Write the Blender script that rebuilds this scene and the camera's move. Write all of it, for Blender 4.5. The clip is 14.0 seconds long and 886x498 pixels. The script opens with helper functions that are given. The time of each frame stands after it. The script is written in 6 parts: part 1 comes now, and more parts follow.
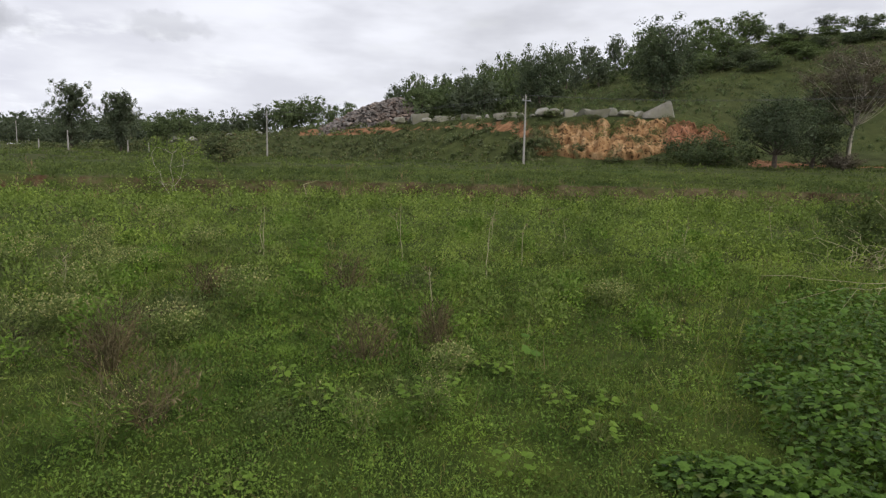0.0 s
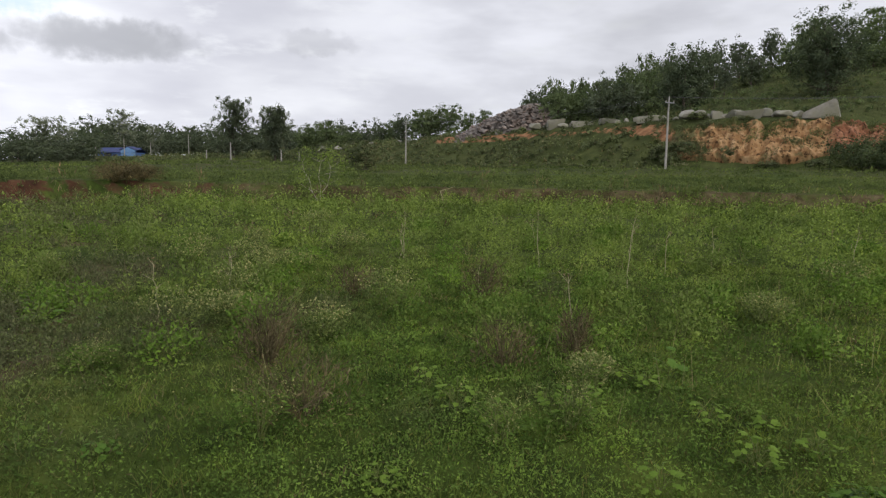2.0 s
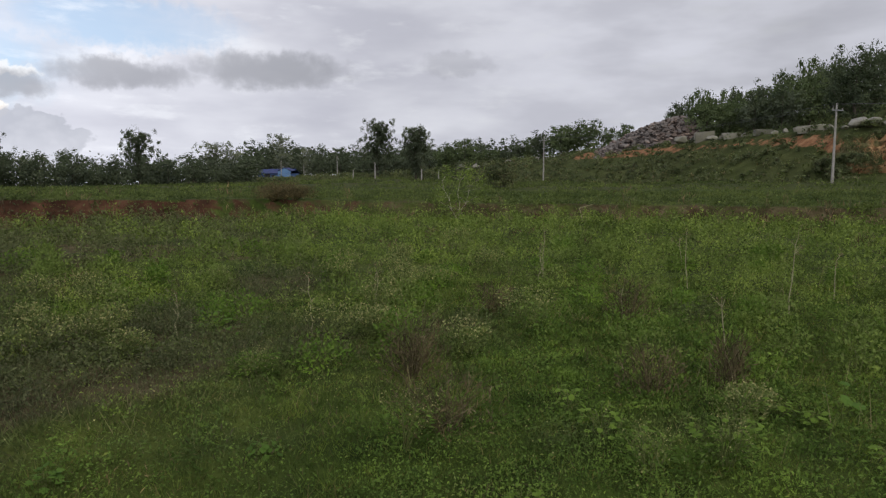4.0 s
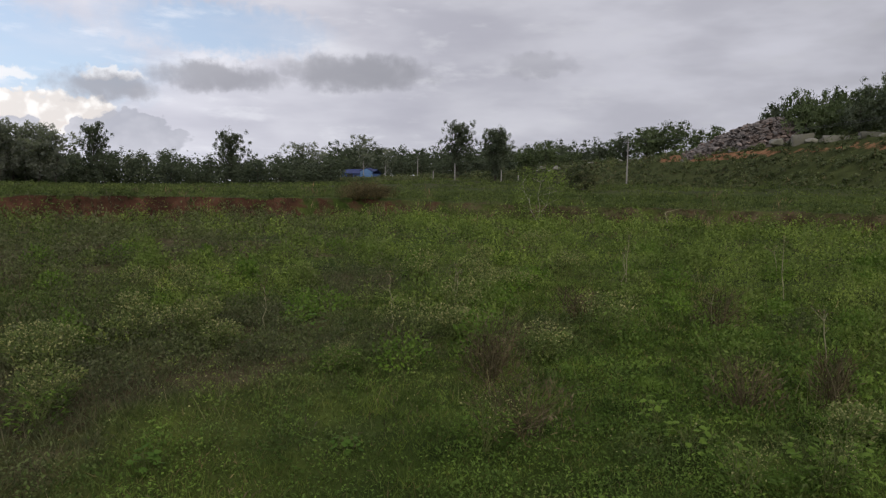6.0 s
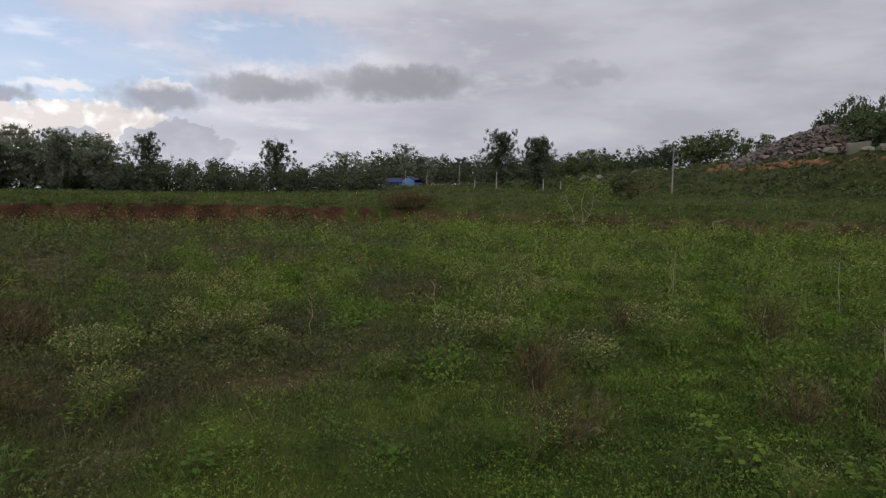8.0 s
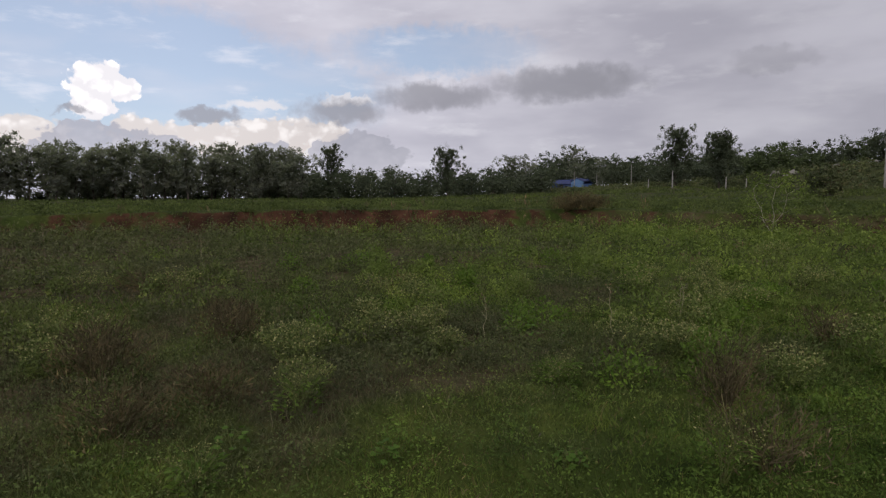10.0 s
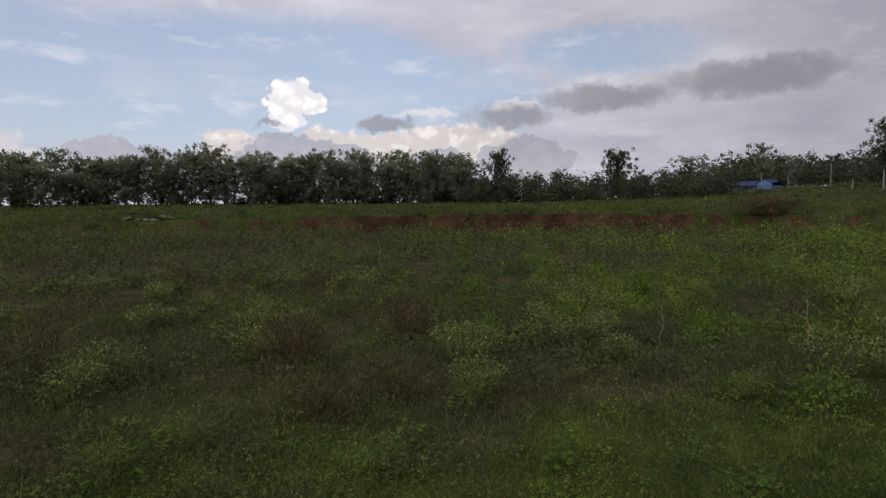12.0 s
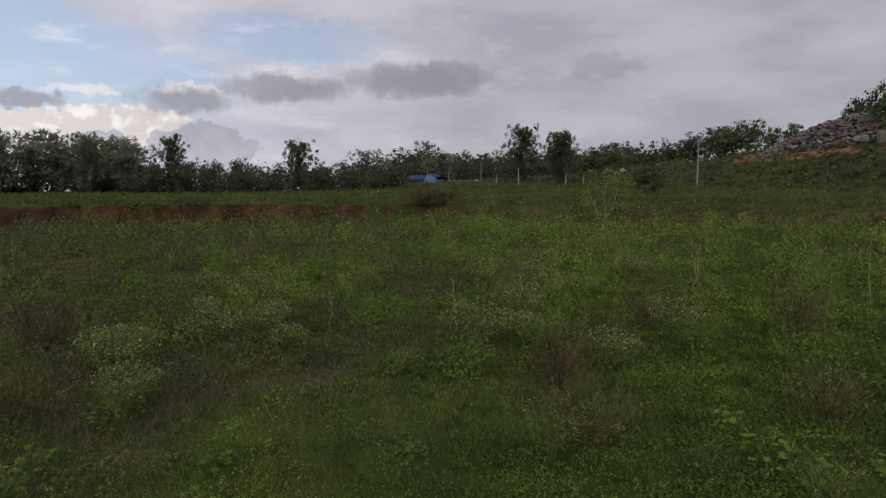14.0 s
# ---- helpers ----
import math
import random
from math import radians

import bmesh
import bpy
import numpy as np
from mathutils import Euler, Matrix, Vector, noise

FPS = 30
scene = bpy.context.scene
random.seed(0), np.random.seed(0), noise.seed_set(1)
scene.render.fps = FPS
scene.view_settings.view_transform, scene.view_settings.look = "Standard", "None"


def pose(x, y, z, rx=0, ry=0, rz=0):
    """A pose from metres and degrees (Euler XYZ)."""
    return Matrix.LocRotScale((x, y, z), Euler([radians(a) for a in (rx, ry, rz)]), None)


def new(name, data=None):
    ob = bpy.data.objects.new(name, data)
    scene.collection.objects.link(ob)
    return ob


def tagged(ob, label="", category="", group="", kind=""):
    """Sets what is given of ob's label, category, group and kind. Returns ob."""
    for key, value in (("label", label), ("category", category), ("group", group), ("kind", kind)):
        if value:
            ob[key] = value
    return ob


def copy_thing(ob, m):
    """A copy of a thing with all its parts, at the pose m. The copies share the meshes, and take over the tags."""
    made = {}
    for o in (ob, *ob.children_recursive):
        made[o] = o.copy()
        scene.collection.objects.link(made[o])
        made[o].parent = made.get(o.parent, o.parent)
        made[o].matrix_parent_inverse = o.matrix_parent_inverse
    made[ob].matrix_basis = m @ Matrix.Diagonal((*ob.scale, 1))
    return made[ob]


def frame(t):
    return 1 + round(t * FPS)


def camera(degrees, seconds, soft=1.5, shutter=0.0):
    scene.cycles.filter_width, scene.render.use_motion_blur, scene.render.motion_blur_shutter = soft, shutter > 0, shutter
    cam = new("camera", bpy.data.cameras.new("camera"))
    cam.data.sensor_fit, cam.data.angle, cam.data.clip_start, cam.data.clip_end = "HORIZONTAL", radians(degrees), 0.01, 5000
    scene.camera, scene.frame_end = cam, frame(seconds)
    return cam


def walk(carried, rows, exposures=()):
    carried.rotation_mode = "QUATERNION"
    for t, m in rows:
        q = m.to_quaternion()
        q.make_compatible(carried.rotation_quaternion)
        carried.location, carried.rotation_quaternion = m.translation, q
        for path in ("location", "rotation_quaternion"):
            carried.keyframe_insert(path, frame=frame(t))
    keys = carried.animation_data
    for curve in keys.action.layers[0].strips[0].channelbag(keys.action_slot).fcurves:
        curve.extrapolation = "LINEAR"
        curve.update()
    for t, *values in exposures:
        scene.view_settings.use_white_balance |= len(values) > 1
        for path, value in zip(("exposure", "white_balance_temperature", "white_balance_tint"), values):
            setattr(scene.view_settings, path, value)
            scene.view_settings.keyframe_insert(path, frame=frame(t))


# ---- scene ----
# camera and walk
cam = camera(69.1, 14.0, soft=1.3)
PATH = [
    (0.0, -0.000, 0.000, 1.600, 0.00, -7.27, -1.23),
    (0.5, -0.018, 0.012, 1.602, 1.71, -7.37, -1.12),
    (1.0, -0.041, 0.024, 1.596, 5.29, -7.27, -1.13),
    (1.5, -0.052, 0.021, 1.597, 9.20, -7.10, -1.11),
    (2.0, -0.060, -0.017, 1.596, 11.87, -6.91, -0.80),
    (2.5, -0.082, 0.010, 1.600, 14.57, -6.66, -0.99),
    (3.0, -0.097, -0.011, 1.602, 18.58, -6.64, -0.29),
    (3.5, -0.107, -0.032, 1.607, 21.91, -6.26, -0.35),
    (4.0, -0.102, -0.052, 1.617, 24.02, -5.52, -0.21),
    (4.2, -0.104, -0.052, 1.615, 24.60, -5.50, -0.25),
    (6.5, -0.164, -0.044, 1.611, 32.47, -5.24, -1.08),
    (7.0, -0.172, -0.050, 1.610, 33.55, -4.96, -1.13),
    (9.3, -0.188, -0.111, 1.621, 40.12, -4.15, -0.72),
    (9.5, -0.213, -0.109, 1.618, 44.43, -4.41, 0.21),
    (10.0, -0.219, -0.123, 1.622, 49.51, -4.62, 0.19),
    (10.5, -0.230, -0.146, 1.630, 54.73, -4.39, 1.02),
    (11.0, -0.238, -0.185, 1.630, 59.08, -4.11, 1.42),
    (11.5, -0.237, -0.203, 1.628, 63.09, -3.93, 0.87),
    (12.0, -0.223, -0.196, 1.626, 64.25, -4.20, 0.45),
    (12.5, -0.233, -0.207, 1.623, 65.60, -4.30, 0.18),
    (13.0, -0.232, -0.206, 1.624, 69.34, -4.28, 0.17),
    (13.5, -0.232, -0.136, 1.612, 60.49, -4.80, 0.25),
    (14.0, -0.156, -0.023, 1.612, 36.65, -5.08, -0.12),
]
EXPOSURE = [(0, 0.50, 6550, 7), (1.5, 0.44, 6550, 7), (3, 0.18, 6500, 8), (4.2, -0.03, 6450, 9), (6.5, -0.22, 6465, 11.5), (9.5, -0.40, 6470, 14), (11, -0.51, 6490, 14.5), (12.5, -0.57, 6490, 14.5), (13.5, -0.57, 6490, 14.5), (14, -0.48, 6500, 14)]
walk(cam, [(t, pose(x, y, z, 0, 0, yaw) @ pose(0, 0, 0, 90 + pitch) @ pose(0, 0, 0, 0, 0, -lean)) for t, x, y, z, yaw, pitch, lean in PATH], EXPOSURE)

# world: a broken overcast sky
def sky_world():
    w = bpy.data.worlds.new("sky")
    scene.world = w
    w.use_nodes = True
    nt = w.node_tree
    nt.nodes.clear()
    L = nt.links.new


    def m(op, a, b=None, c=None, clamp=False):
        n = nt.nodes.new("ShaderNodeMath")
        n.operation, n.use_clamp = op, clamp
        for i, v in enumerate((a, b, c)):
            if v is None:
                continue
            if isinstance(v, (int, float)):
                n.inputs[i].default_value = v
            else:
                L(v, n.inputs[i])
        return n.outputs[0]

    def mix(f, a, b):
        n = nt.nodes.new("ShaderNodeMix")
        n.data_type = "RGBA"
        for s, v in ((n.inputs[0], f), (n.inputs[6], a), (n.inputs[7], b)):
            if isinstance(v, tuple):
                s.default_value = (*v, 1)
            elif isinstance(v, (int, float)):
                s.default_value = v
            else:
                L(v, s)
        return n.outputs[2]

    def smooth(v, lo, hi):
        n = nt.nodes.new("ShaderNodeMapRange")
        n.interpolation_type = "SMOOTHSTEP"
        L(v, n.inputs[0])
        n.inputs[1].default_value, n.inputs[2].default_value = lo, hi
        return n.outputs[0]

    def noise_of(vec, scale, detail=4.0, rough=0.55):
        n = nt.nodes.new("ShaderNodeTexNoise")
        n.inputs["Scale"].default_value, n.inputs["Detail"].default_value, n.inputs["Roughness"].default_value = scale, detail, rough
        L(vec, n.inputs["Vector"])
        return n.outputs["Fac"]

    tc = nt.nodes.new("ShaderNodeTexCoord")
    sep = nt.nodes.new("ShaderNodeSeparateXYZ")
    L(tc.outputs["Generated"], sep.inputs[0])
    az = m("MULTIPLY", m("ARCTAN2", m("MULTIPLY", sep.outputs[0], -1.0), sep.outputs[1]), 180 / math.pi)
    el = m("MULTIPLY", m("ARCSINE", sep.outputs[2]), 180 / math.pi)
    flat = nt.nodes.new("ShaderNodeCombineXYZ")
    L(m("MULTIPLY", az, 0.5), flat.inputs[0])
    L(m("MULTIPLY", el, 1.6), flat.inputs[1])
    puff = nt.nodes.new("ShaderNodeCombineXYZ")
    L(az, puff.inputs[0])
    L(el, puff.inputs[1])
    n_big = noise_of(flat.outputs[0], 0.09, 5, 0.5)
    n_mid = noise_of(flat.outputs[0], 0.16, 4, 0.5)
    n_fine = noise_of(puff.outputs[0], 0.55, 6, 0.6)
    n_puff = noise_of(puff.outputs[0], 0.9, 5, 0.62)
    n_side = noise_of(flat.outputs[0], 0.35, 5, 0.6)
    waz = m("ADD", az, m("MULTIPLY", m("SUBTRACT", n_fine, 0.5), 5.0))
    wel = m("ADD", el, m("MULTIPLY", m("SUBTRACT", n_puff, 0.5), 2.6))

    def blob(a, e, ra, re, soft=0.35):
        dx = m("DIVIDE", m("SUBTRACT", waz, a), ra)
        dy = m("DIVIDE", m("SUBTRACT", wel, e), re)
        r = m("ADD", m("MULTIPLY", dx, dx), m("MULTIPLY", dy, dy))
        return smooth(r, 1 + soft, 1 - soft)

    n_soft = noise_of(puff.outputs[0], 0.42, 5, 0.55)
    n_roll = noise_of(puff.outputs[0], 0.6, 5, 0.55)
    saz = m("ADD", az, m("MULTIPLY", m("SUBTRACT", n_soft, 0.5), 7.0))
    sel = m("ADD", el, m("MULTIPLY", m("SUBTRACT", n_roll, 0.5), 2.8))

    def scrap(a, e, ra, re, soft):
        dx = m("DIVIDE", m("SUBTRACT", saz, a), ra)
        dy = m("DIVIDE", m("SUBTRACT", sel, e), re)
        return smooth(m("ADD", m("MULTIPLY", dx, dx), m("MULTIPLY", dy, dy)), 1 + soft, 1 - soft)

    def union(*blobs):
        out = blobs[0]
        for b in blobs[1:]:
            out = m("MAXIMUM", out, b)
        return out

    nish = nt.nodes.new("ShaderNodeTexSky")
    nish.sky_type = "NISHITA"
    nish.sun_disc, nish.sun_elevation, nish.sun_rotation = False, radians(SUN_EL), radians(SUN_AZ)
    blue = nt.nodes.new("ShaderNodeVectorMath")
    blue.operation = "SCALE"
    L(nish.outputs[0], blue.inputs[0])
    blue.inputs[3].default_value = SKY
    # thin milky veil over the blue
    clear = mix(0.55, blue.outputs[0], (0.44, 0.52, 0.645))
    # grey overcast sheet with brighter and darker bands
    sheet = mix(smooth(n_mid, 0.3, 0.72), (0.45, 0.452, 0.515), (0.585, 0.588, 0.645))
    sheet = mix(m("MULTIPLY", smooth(n_big, 0.5, 0.72), 0.7), sheet, (0.72, 0.725, 0.775))
    # brighter towards the hidden sun and overhead
    glow = m("MULTIPLY", smooth(az, 32.0, -2.0), smooth(az, -34.0, -6.0))
    sheet = mix(m("MULTIPLY", glow, m("ADD", 0.5, m("MULTIPLY", smooth(n_mid, 0.36, 0.64), 0.45))), sheet, (0.86, 0.865, 0.96))
    # openings of blue
    gap_n = m("ADD", m("MULTIPLY", m("SUBTRACT", n_mid, 0.5), -1.6), 1.0)
    roof = blob(55, 16.2, 13.0, 4.2, 0.6)
    gaps = m("MULTIPLY", union(blob(80, 9.6, 24.0, 5.8, 0.55), blob(62, 9.9, 7, 1.7, 0.7)), m("SUBTRACT", 1.0, roof))
    gaps = union(gaps, blob(50.0, 12.5, 8.0, 1.9, 0.9), blob(103, 10.0, 16.0, 6.0, 0.7))
    gaps = m("MULTIPLY", gaps, gap_n, None, True)
    sky = mix(m("MULTIPLY", gaps, 0.92), sheet, clear)
    # thin streaks in the openings
    sky = mix(m("MULTIPLY", smooth(n_side, 0.52, 0.75), 0.45), sky, (0.72, 0.73, 0.77))

    # heaped clouds: round bulges of two sizes along the outline
    def cells(scale):
        n = nt.nodes.new("ShaderNodeTexVoronoi")
        n.feature = "SMOOTH_F1"
        n.inputs["Scale"].default_value, n.inputs["Smoothness"].default_value = scale, 0.35
        shaken = nt.nodes.new("ShaderNodeCombineXYZ")
        L(m("ADD", m("MULTIPLY", az, 0.8), m("MULTIPLY", n_fine, 2.0)), shaken.inputs[0])
        L(m("ADD", el, m("MULTIPLY", n_puff, 0.6)), shaken.inputs[1])
        L(shaken.outputs[0], n.inputs["Vector"])
        return n.outputs["Distance"]

    bulge = m("ADD", m("MULTIPLY", m("SUBTRACT", cells(0.8), 0.42), 0.9), m("MULTIPLY", m("SUBTRACT", cells(2.0), 0.42), 0.5))
    ragged = m("ADD", bulge, m("MULTIPLY", m("SUBTRACT", n_puff, 0.5), 1.1))

    def heap(*lobes, edge=0.12):
        """Ellipses of (bearing, height, half width, half height) in degrees, melted together with a billowing rim."""
        r = None
        for a, e, ra, re in lobes:
            dx, dy = m("DIVIDE", m("SUBTRACT", az, a), ra), m("DIVIDE", m("SUBTRACT", el, e), re)
            q = m("MULTIPLY", m("SUBTRACT", m("SQRT", m("ADD", m("MULTIPLY", dx, dx), m("MULTIPLY", dy, dy))), 1.0), re)
            r = q if r is None else m("SMOOTH_MIN", r, q, 0.3)
        return smooth(m("ADD", r, ragged), edge, -edge)

    # a bank lit warm low down, and the white tower over it
    warm = heap((82.2, 4.6, 3.0, 1.7), (70.0, 4.8, 6.5, 1.5), (63.4, 5.1, 5.2, 1.7), (75.0, 5.6, 2.4, 1.1), (59.8, 5.3, 2.4, 1.2), edge=0.16)
    lit = m("ADD", bulge, m("MULTIPLY", m("SUBTRACT", n_soft, 0.5), 0.8))
    sky = mix(m("MULTIPLY", warm, 0.92), sky, mix(smooth(lit, 0.2, -0.25), (0.62, 0.58, 0.55), (0.83, 0.80, 0.765)))
    haze_bank = heap((101.5, 3.4, 5.2, 2.0), (98.4, 4.4, 1.2, 1.2), (104.6, 5.6, 2.4, 2.2), edge=0.5)
    sky = mix(m("MULTIPLY", haze_bank, 0.72), sky, mix(smooth(lit, 0.2, -0.25), (0.6, 0.56, 0.56), (0.76, 0.72, 0.70)))
    white = heap((77.0, 8.9, 2.4, 1.6), (77.6, 7.3, 1.9, 1.5), (75.6, 8.6, 1.5, 1.1), edge=0.1)
    sky = mix(white, sky, mix(smooth(lit, 0.22, -0.2), (0.72, 0.715, 0.73), (0.9, 0.89, 0.88)))
    caps = union(scrap(57.9, 8.3, 2.0, 0.5, 0.6), scrap(65.5, 7.7, 2.6, 0.4, 0.8))
    sky = mix(m("MULTIPLY", caps, 0.7), sky, (0.72, 0.7, 0.69))
    # shaded heaps in front of it
    grey = heap((77.2, 3.5, 5.4, 2.7), (72.5, 3.4, 2.6, 1.7), (64.6, 3.2, 2.8, 1.8), (56.8, 3.2, 4.4, 2.6), (91.0, 3.2, 4.4, 2.1), edge=0.12)
    shade = m("ADD", smooth(el, 1.5, 6.5), m("MULTIPLY", lit, 0.8))
    sky = mix(m("MULTIPLY", grey, 0.9), sky, mix(shade, (0.46, 0.465, 0.515), (0.36, 0.37, 0.42)))
    # dark flat scraps
    scraps = union(scrap(50.2, 8.75, 4.9, 1.05, 0.9), scrap(38.7, 9.6, 5.9, 1.4, 0.9), scrap(58.4, 7.35, 3.4, 1.0, 0.9), scrap(69.3, 6.8, 2.3, 0.5, 0.85), scrap(78.9, 6.7, 1.5, 0.35, 0.8))
    sky = mix(m("MULTIPLY", scraps, 0.78), sky, (0.268, 0.272, 0.303))
    sky = mix(m("MULTIPLY", scrap(22.6, 10.5, 3.0, 0.9, 0.9), 0.3), sky, (0.268, 0.272, 0.303))
    # the whole sky is scaled by bearing, dimmest near -5 degrees, to balance the exposure
    side = nt.nodes.new("ShaderNodeVectorMath")
    side.operation = "SCALE"
    L(sky, side.inputs[0])
    fall = nt.nodes.new("ShaderNodeMapRange")
    L(m("ABSOLUTE", m("SUBTRACT", az, -5.0)), fall.inputs[0])
    for i, v in enumerate((0.0, 75.0, 0.67, 1.69)):
        fall.inputs[1 + i].default_value = v
    L(fall.outputs[0], side.inputs[3])
    sky = side.outputs[0]
    # below the horizon a dull ground tone
    sky = mix(smooth(el, -0.5, -4.0), sky, (0.06, 0.075, 0.04))
    bg = nt.nodes.new("ShaderNodeBackground")
    L(sky, bg.inputs[0])
    bg.inputs[1].default_value = WORLD
    out = nt.nodes.new("ShaderNodeOutputWorld")
    L(bg.outputs[0], out.inputs[0])


SUN_EL, SUN_AZ, SKY, WORLD = 41.0, 142.0, 0.10, 1.0
sky_world()
sun = new("sun", bpy.data.lights.new("sun", "SUN"))
sun.data.energy, sun.data.angle, sun.data.color = 1.4, radians(18), (1.0, 0.96, 0.9)
sun.matrix_basis = pose(0, 0, 60, 90 - SUN_EL, 0, 180 - SUN_AZ)


# materials
def material(name, build):
    mat = bpy.data.materials.new(name)
    mat.use_nodes = True
    nt = mat.node_tree
    nt.nodes.clear()
    out = nt.nodes.new("ShaderNodeOutputMaterial")
    build(nt, out)
    return mat


def tex_noise(nt, scale, detail=4.0, rough=0.55, coord="Object"):
    tc = nt.nodes.new("ShaderNodeTexCoord")
    n = nt.nodes.new("ShaderNodeTexNoise")
    n.inputs["Scale"].default_value, n.inputs["Detail"].default_value, n.inputs["Roughness"].default_value = scale, detail, rough
    nt.links.new(tc.outputs[coord], n.inputs["Vector"])
    return n.outputs["Fac"]


def ramp(nt, fac, stops):
    n = nt.nodes.new("ShaderNodeValToRGB")
    while len(n.color_ramp.elements) < len(stops):
        n.color_ramp.elements.new(0.5)
    for e, (p, c) in zip(n.color_ramp.elements, stops):
        e.position, e.color = p, (*c, 1)
    nt.links.new(fac, n.inputs[0])
    return n.outputs[0]


def mix_rgb(nt, f, a, b, kind="MIX"):
    n = nt.nodes.new("ShaderNodeMix")
    n.data_type, n.blend_type = "RGBA", kind
    for s, v in ((n.inputs[0], f), (n.inputs[6], a), (n.inputs[7], b)):
        if isinstance(v, tuple):
            s.default_value = (*v, 1)
        elif isinstance(v, (int, float)):
            s.default_value = v
        else:
            nt.links.new(v, s)
    return n.outputs[2]


def foliage(name, dark, light, dry, patch=0.35, through_share=0.3, rough=0.6, dry_at=0.85, spec=0.14, fine=3.2, depth=0.42):
    """Leaves: colour by leaf, by patch of the field, and a share of dry ones; light passes through."""
    def build(nt, out):
        L = nt.links.new
        geo = nt.nodes.new("ShaderNodeNewGeometry")
        rnd = geo.outputs["Random Per Island"]
        leaf = ramp(nt, rnd, [(0.0, dark), (0.7, light), (dry_at, light), (min(dry_at + 0.06, 1.0), dry)])
        big = tex_noise(nt, patch, 3.0)
        tone = ramp(nt, big, [(0.3, (0.62, 0.66, 0.62)), (0.52, (1.0, 1.0, 1.0)), (0.72, (1.14, 1.16, 0.92))])
        col = mix_rgb(nt, 1.0, leaf, tone, "MULTIPLY")
        def attr(n):
            a = nt.nodes.new("ShaderNodeAttribute")
            a.attribute_name = n
            return a.outputs["Fac"]
        tuft = nt.nodes.new("ShaderNodeMath")
        tuft.operation = "ADD"
        L(attr("tuft"), tuft.inputs[0])
        tuft.inputs[1].default_value = 0.5
        col = mix_rgb(nt, 1.0, col, ramp(nt, tuft.outputs[0], [(0.0, (0.58, 0.6, 0.66)), (0.5, (1.0, 1.0, 1.0)), (1.0, (1.22, 1.2, 1.16))]), "MULTIPLY")
        clump = ramp(nt, tex_noise(nt, fine, 2.0), [(0.36, (1 - depth, 1 - depth * 0.9, 1 - depth)), (0.5, (1.0, 1.0, 1.0)), (0.64, (1 + depth * 0.7, 1 + depth * 0.6, 1 + depth * 0.2))])
        col = mix_rgb(nt, 1.0, col, clump, "MULTIPLY")
        col = mix_rgb(nt, attr("withered"), col, ramp(nt, rnd, [(0.0, (0.047, 0.047, 0.03)), (0.6, (0.086, 0.082, 0.053)), (1.0, (0.135, 0.124, 0.084))]))
        p = nt.nodes.new("ShaderNodeBsdfPrincipled")
        p.inputs["Roughness"].default_value = rough
        p.inputs["Specular IOR Level"].default_value = spec
        L(col, p.inputs["Base Color"])
        tr = nt.nodes.new("ShaderNodeBsdfTranslucent")
        L(mix_rgb(nt, 1.0, col, (1.1, 1.2, 0.75), "MULTIPLY"), tr.inputs[0])
        ms = nt.nodes.new("ShaderNodeMixShader")
        ms.inputs[0].default_value = through_share
        L(p.outputs[0], ms.inputs[1])
        L(tr.outputs[0], ms.inputs[2])
        L(ms.outputs[0], out.inputs[0])
    return material(name, build)


def solid(name, stops, scale=3.0, rough=0.85, bump=0.3, bump_scale=30.0, metal=0.0, second=None, rnd=0.0):
    """A matt surface with stains at two scales and fine relief."""
    def build(nt, out):
        L = nt.links.new
        col = ramp(nt, tex_noise(nt, scale, 6.0, 0.6), stops)
        if second:
            col = mix_rgb(nt, ramp(nt, tex_noise(nt, scale * 0.27, 3.0), [(0.45, (0, 0, 0)), (0.62, (1, 1, 1))]), col, second)
        if rnd:
            info = nt.nodes.new("ShaderNodeObjectInfo")
            col = mix_rgb(nt, 1.0, col, ramp(nt, info.outputs["Random"], [(0, (1 - rnd,) * 3), (1, (1 + rnd, 1 + rnd * 0.9, 1 + rnd * 0.8))]), "MULTIPLY")
        p = nt.nodes.new("ShaderNodeBsdfPrincipled")
        p.inputs["Roughness"].default_value, p.inputs["Metallic"].default_value = rough, metal
        p.inputs["Specular IOR Level"].default_value = 0.3
        L(col, p.inputs["Base Color"])
        b = nt.nodes.new("ShaderNodeBump")
        b.inputs["Strength"].default_value, b.inputs["Distance"].default_value = bump, 0.05
        L(tex_noise(nt, bump_scale, 5.0, 0.65), b.inputs["Height"])
        L(b.outputs[0], p.inputs["Normal"])
        L(p.outputs[0], out.inputs[0])
    return material(name, build)


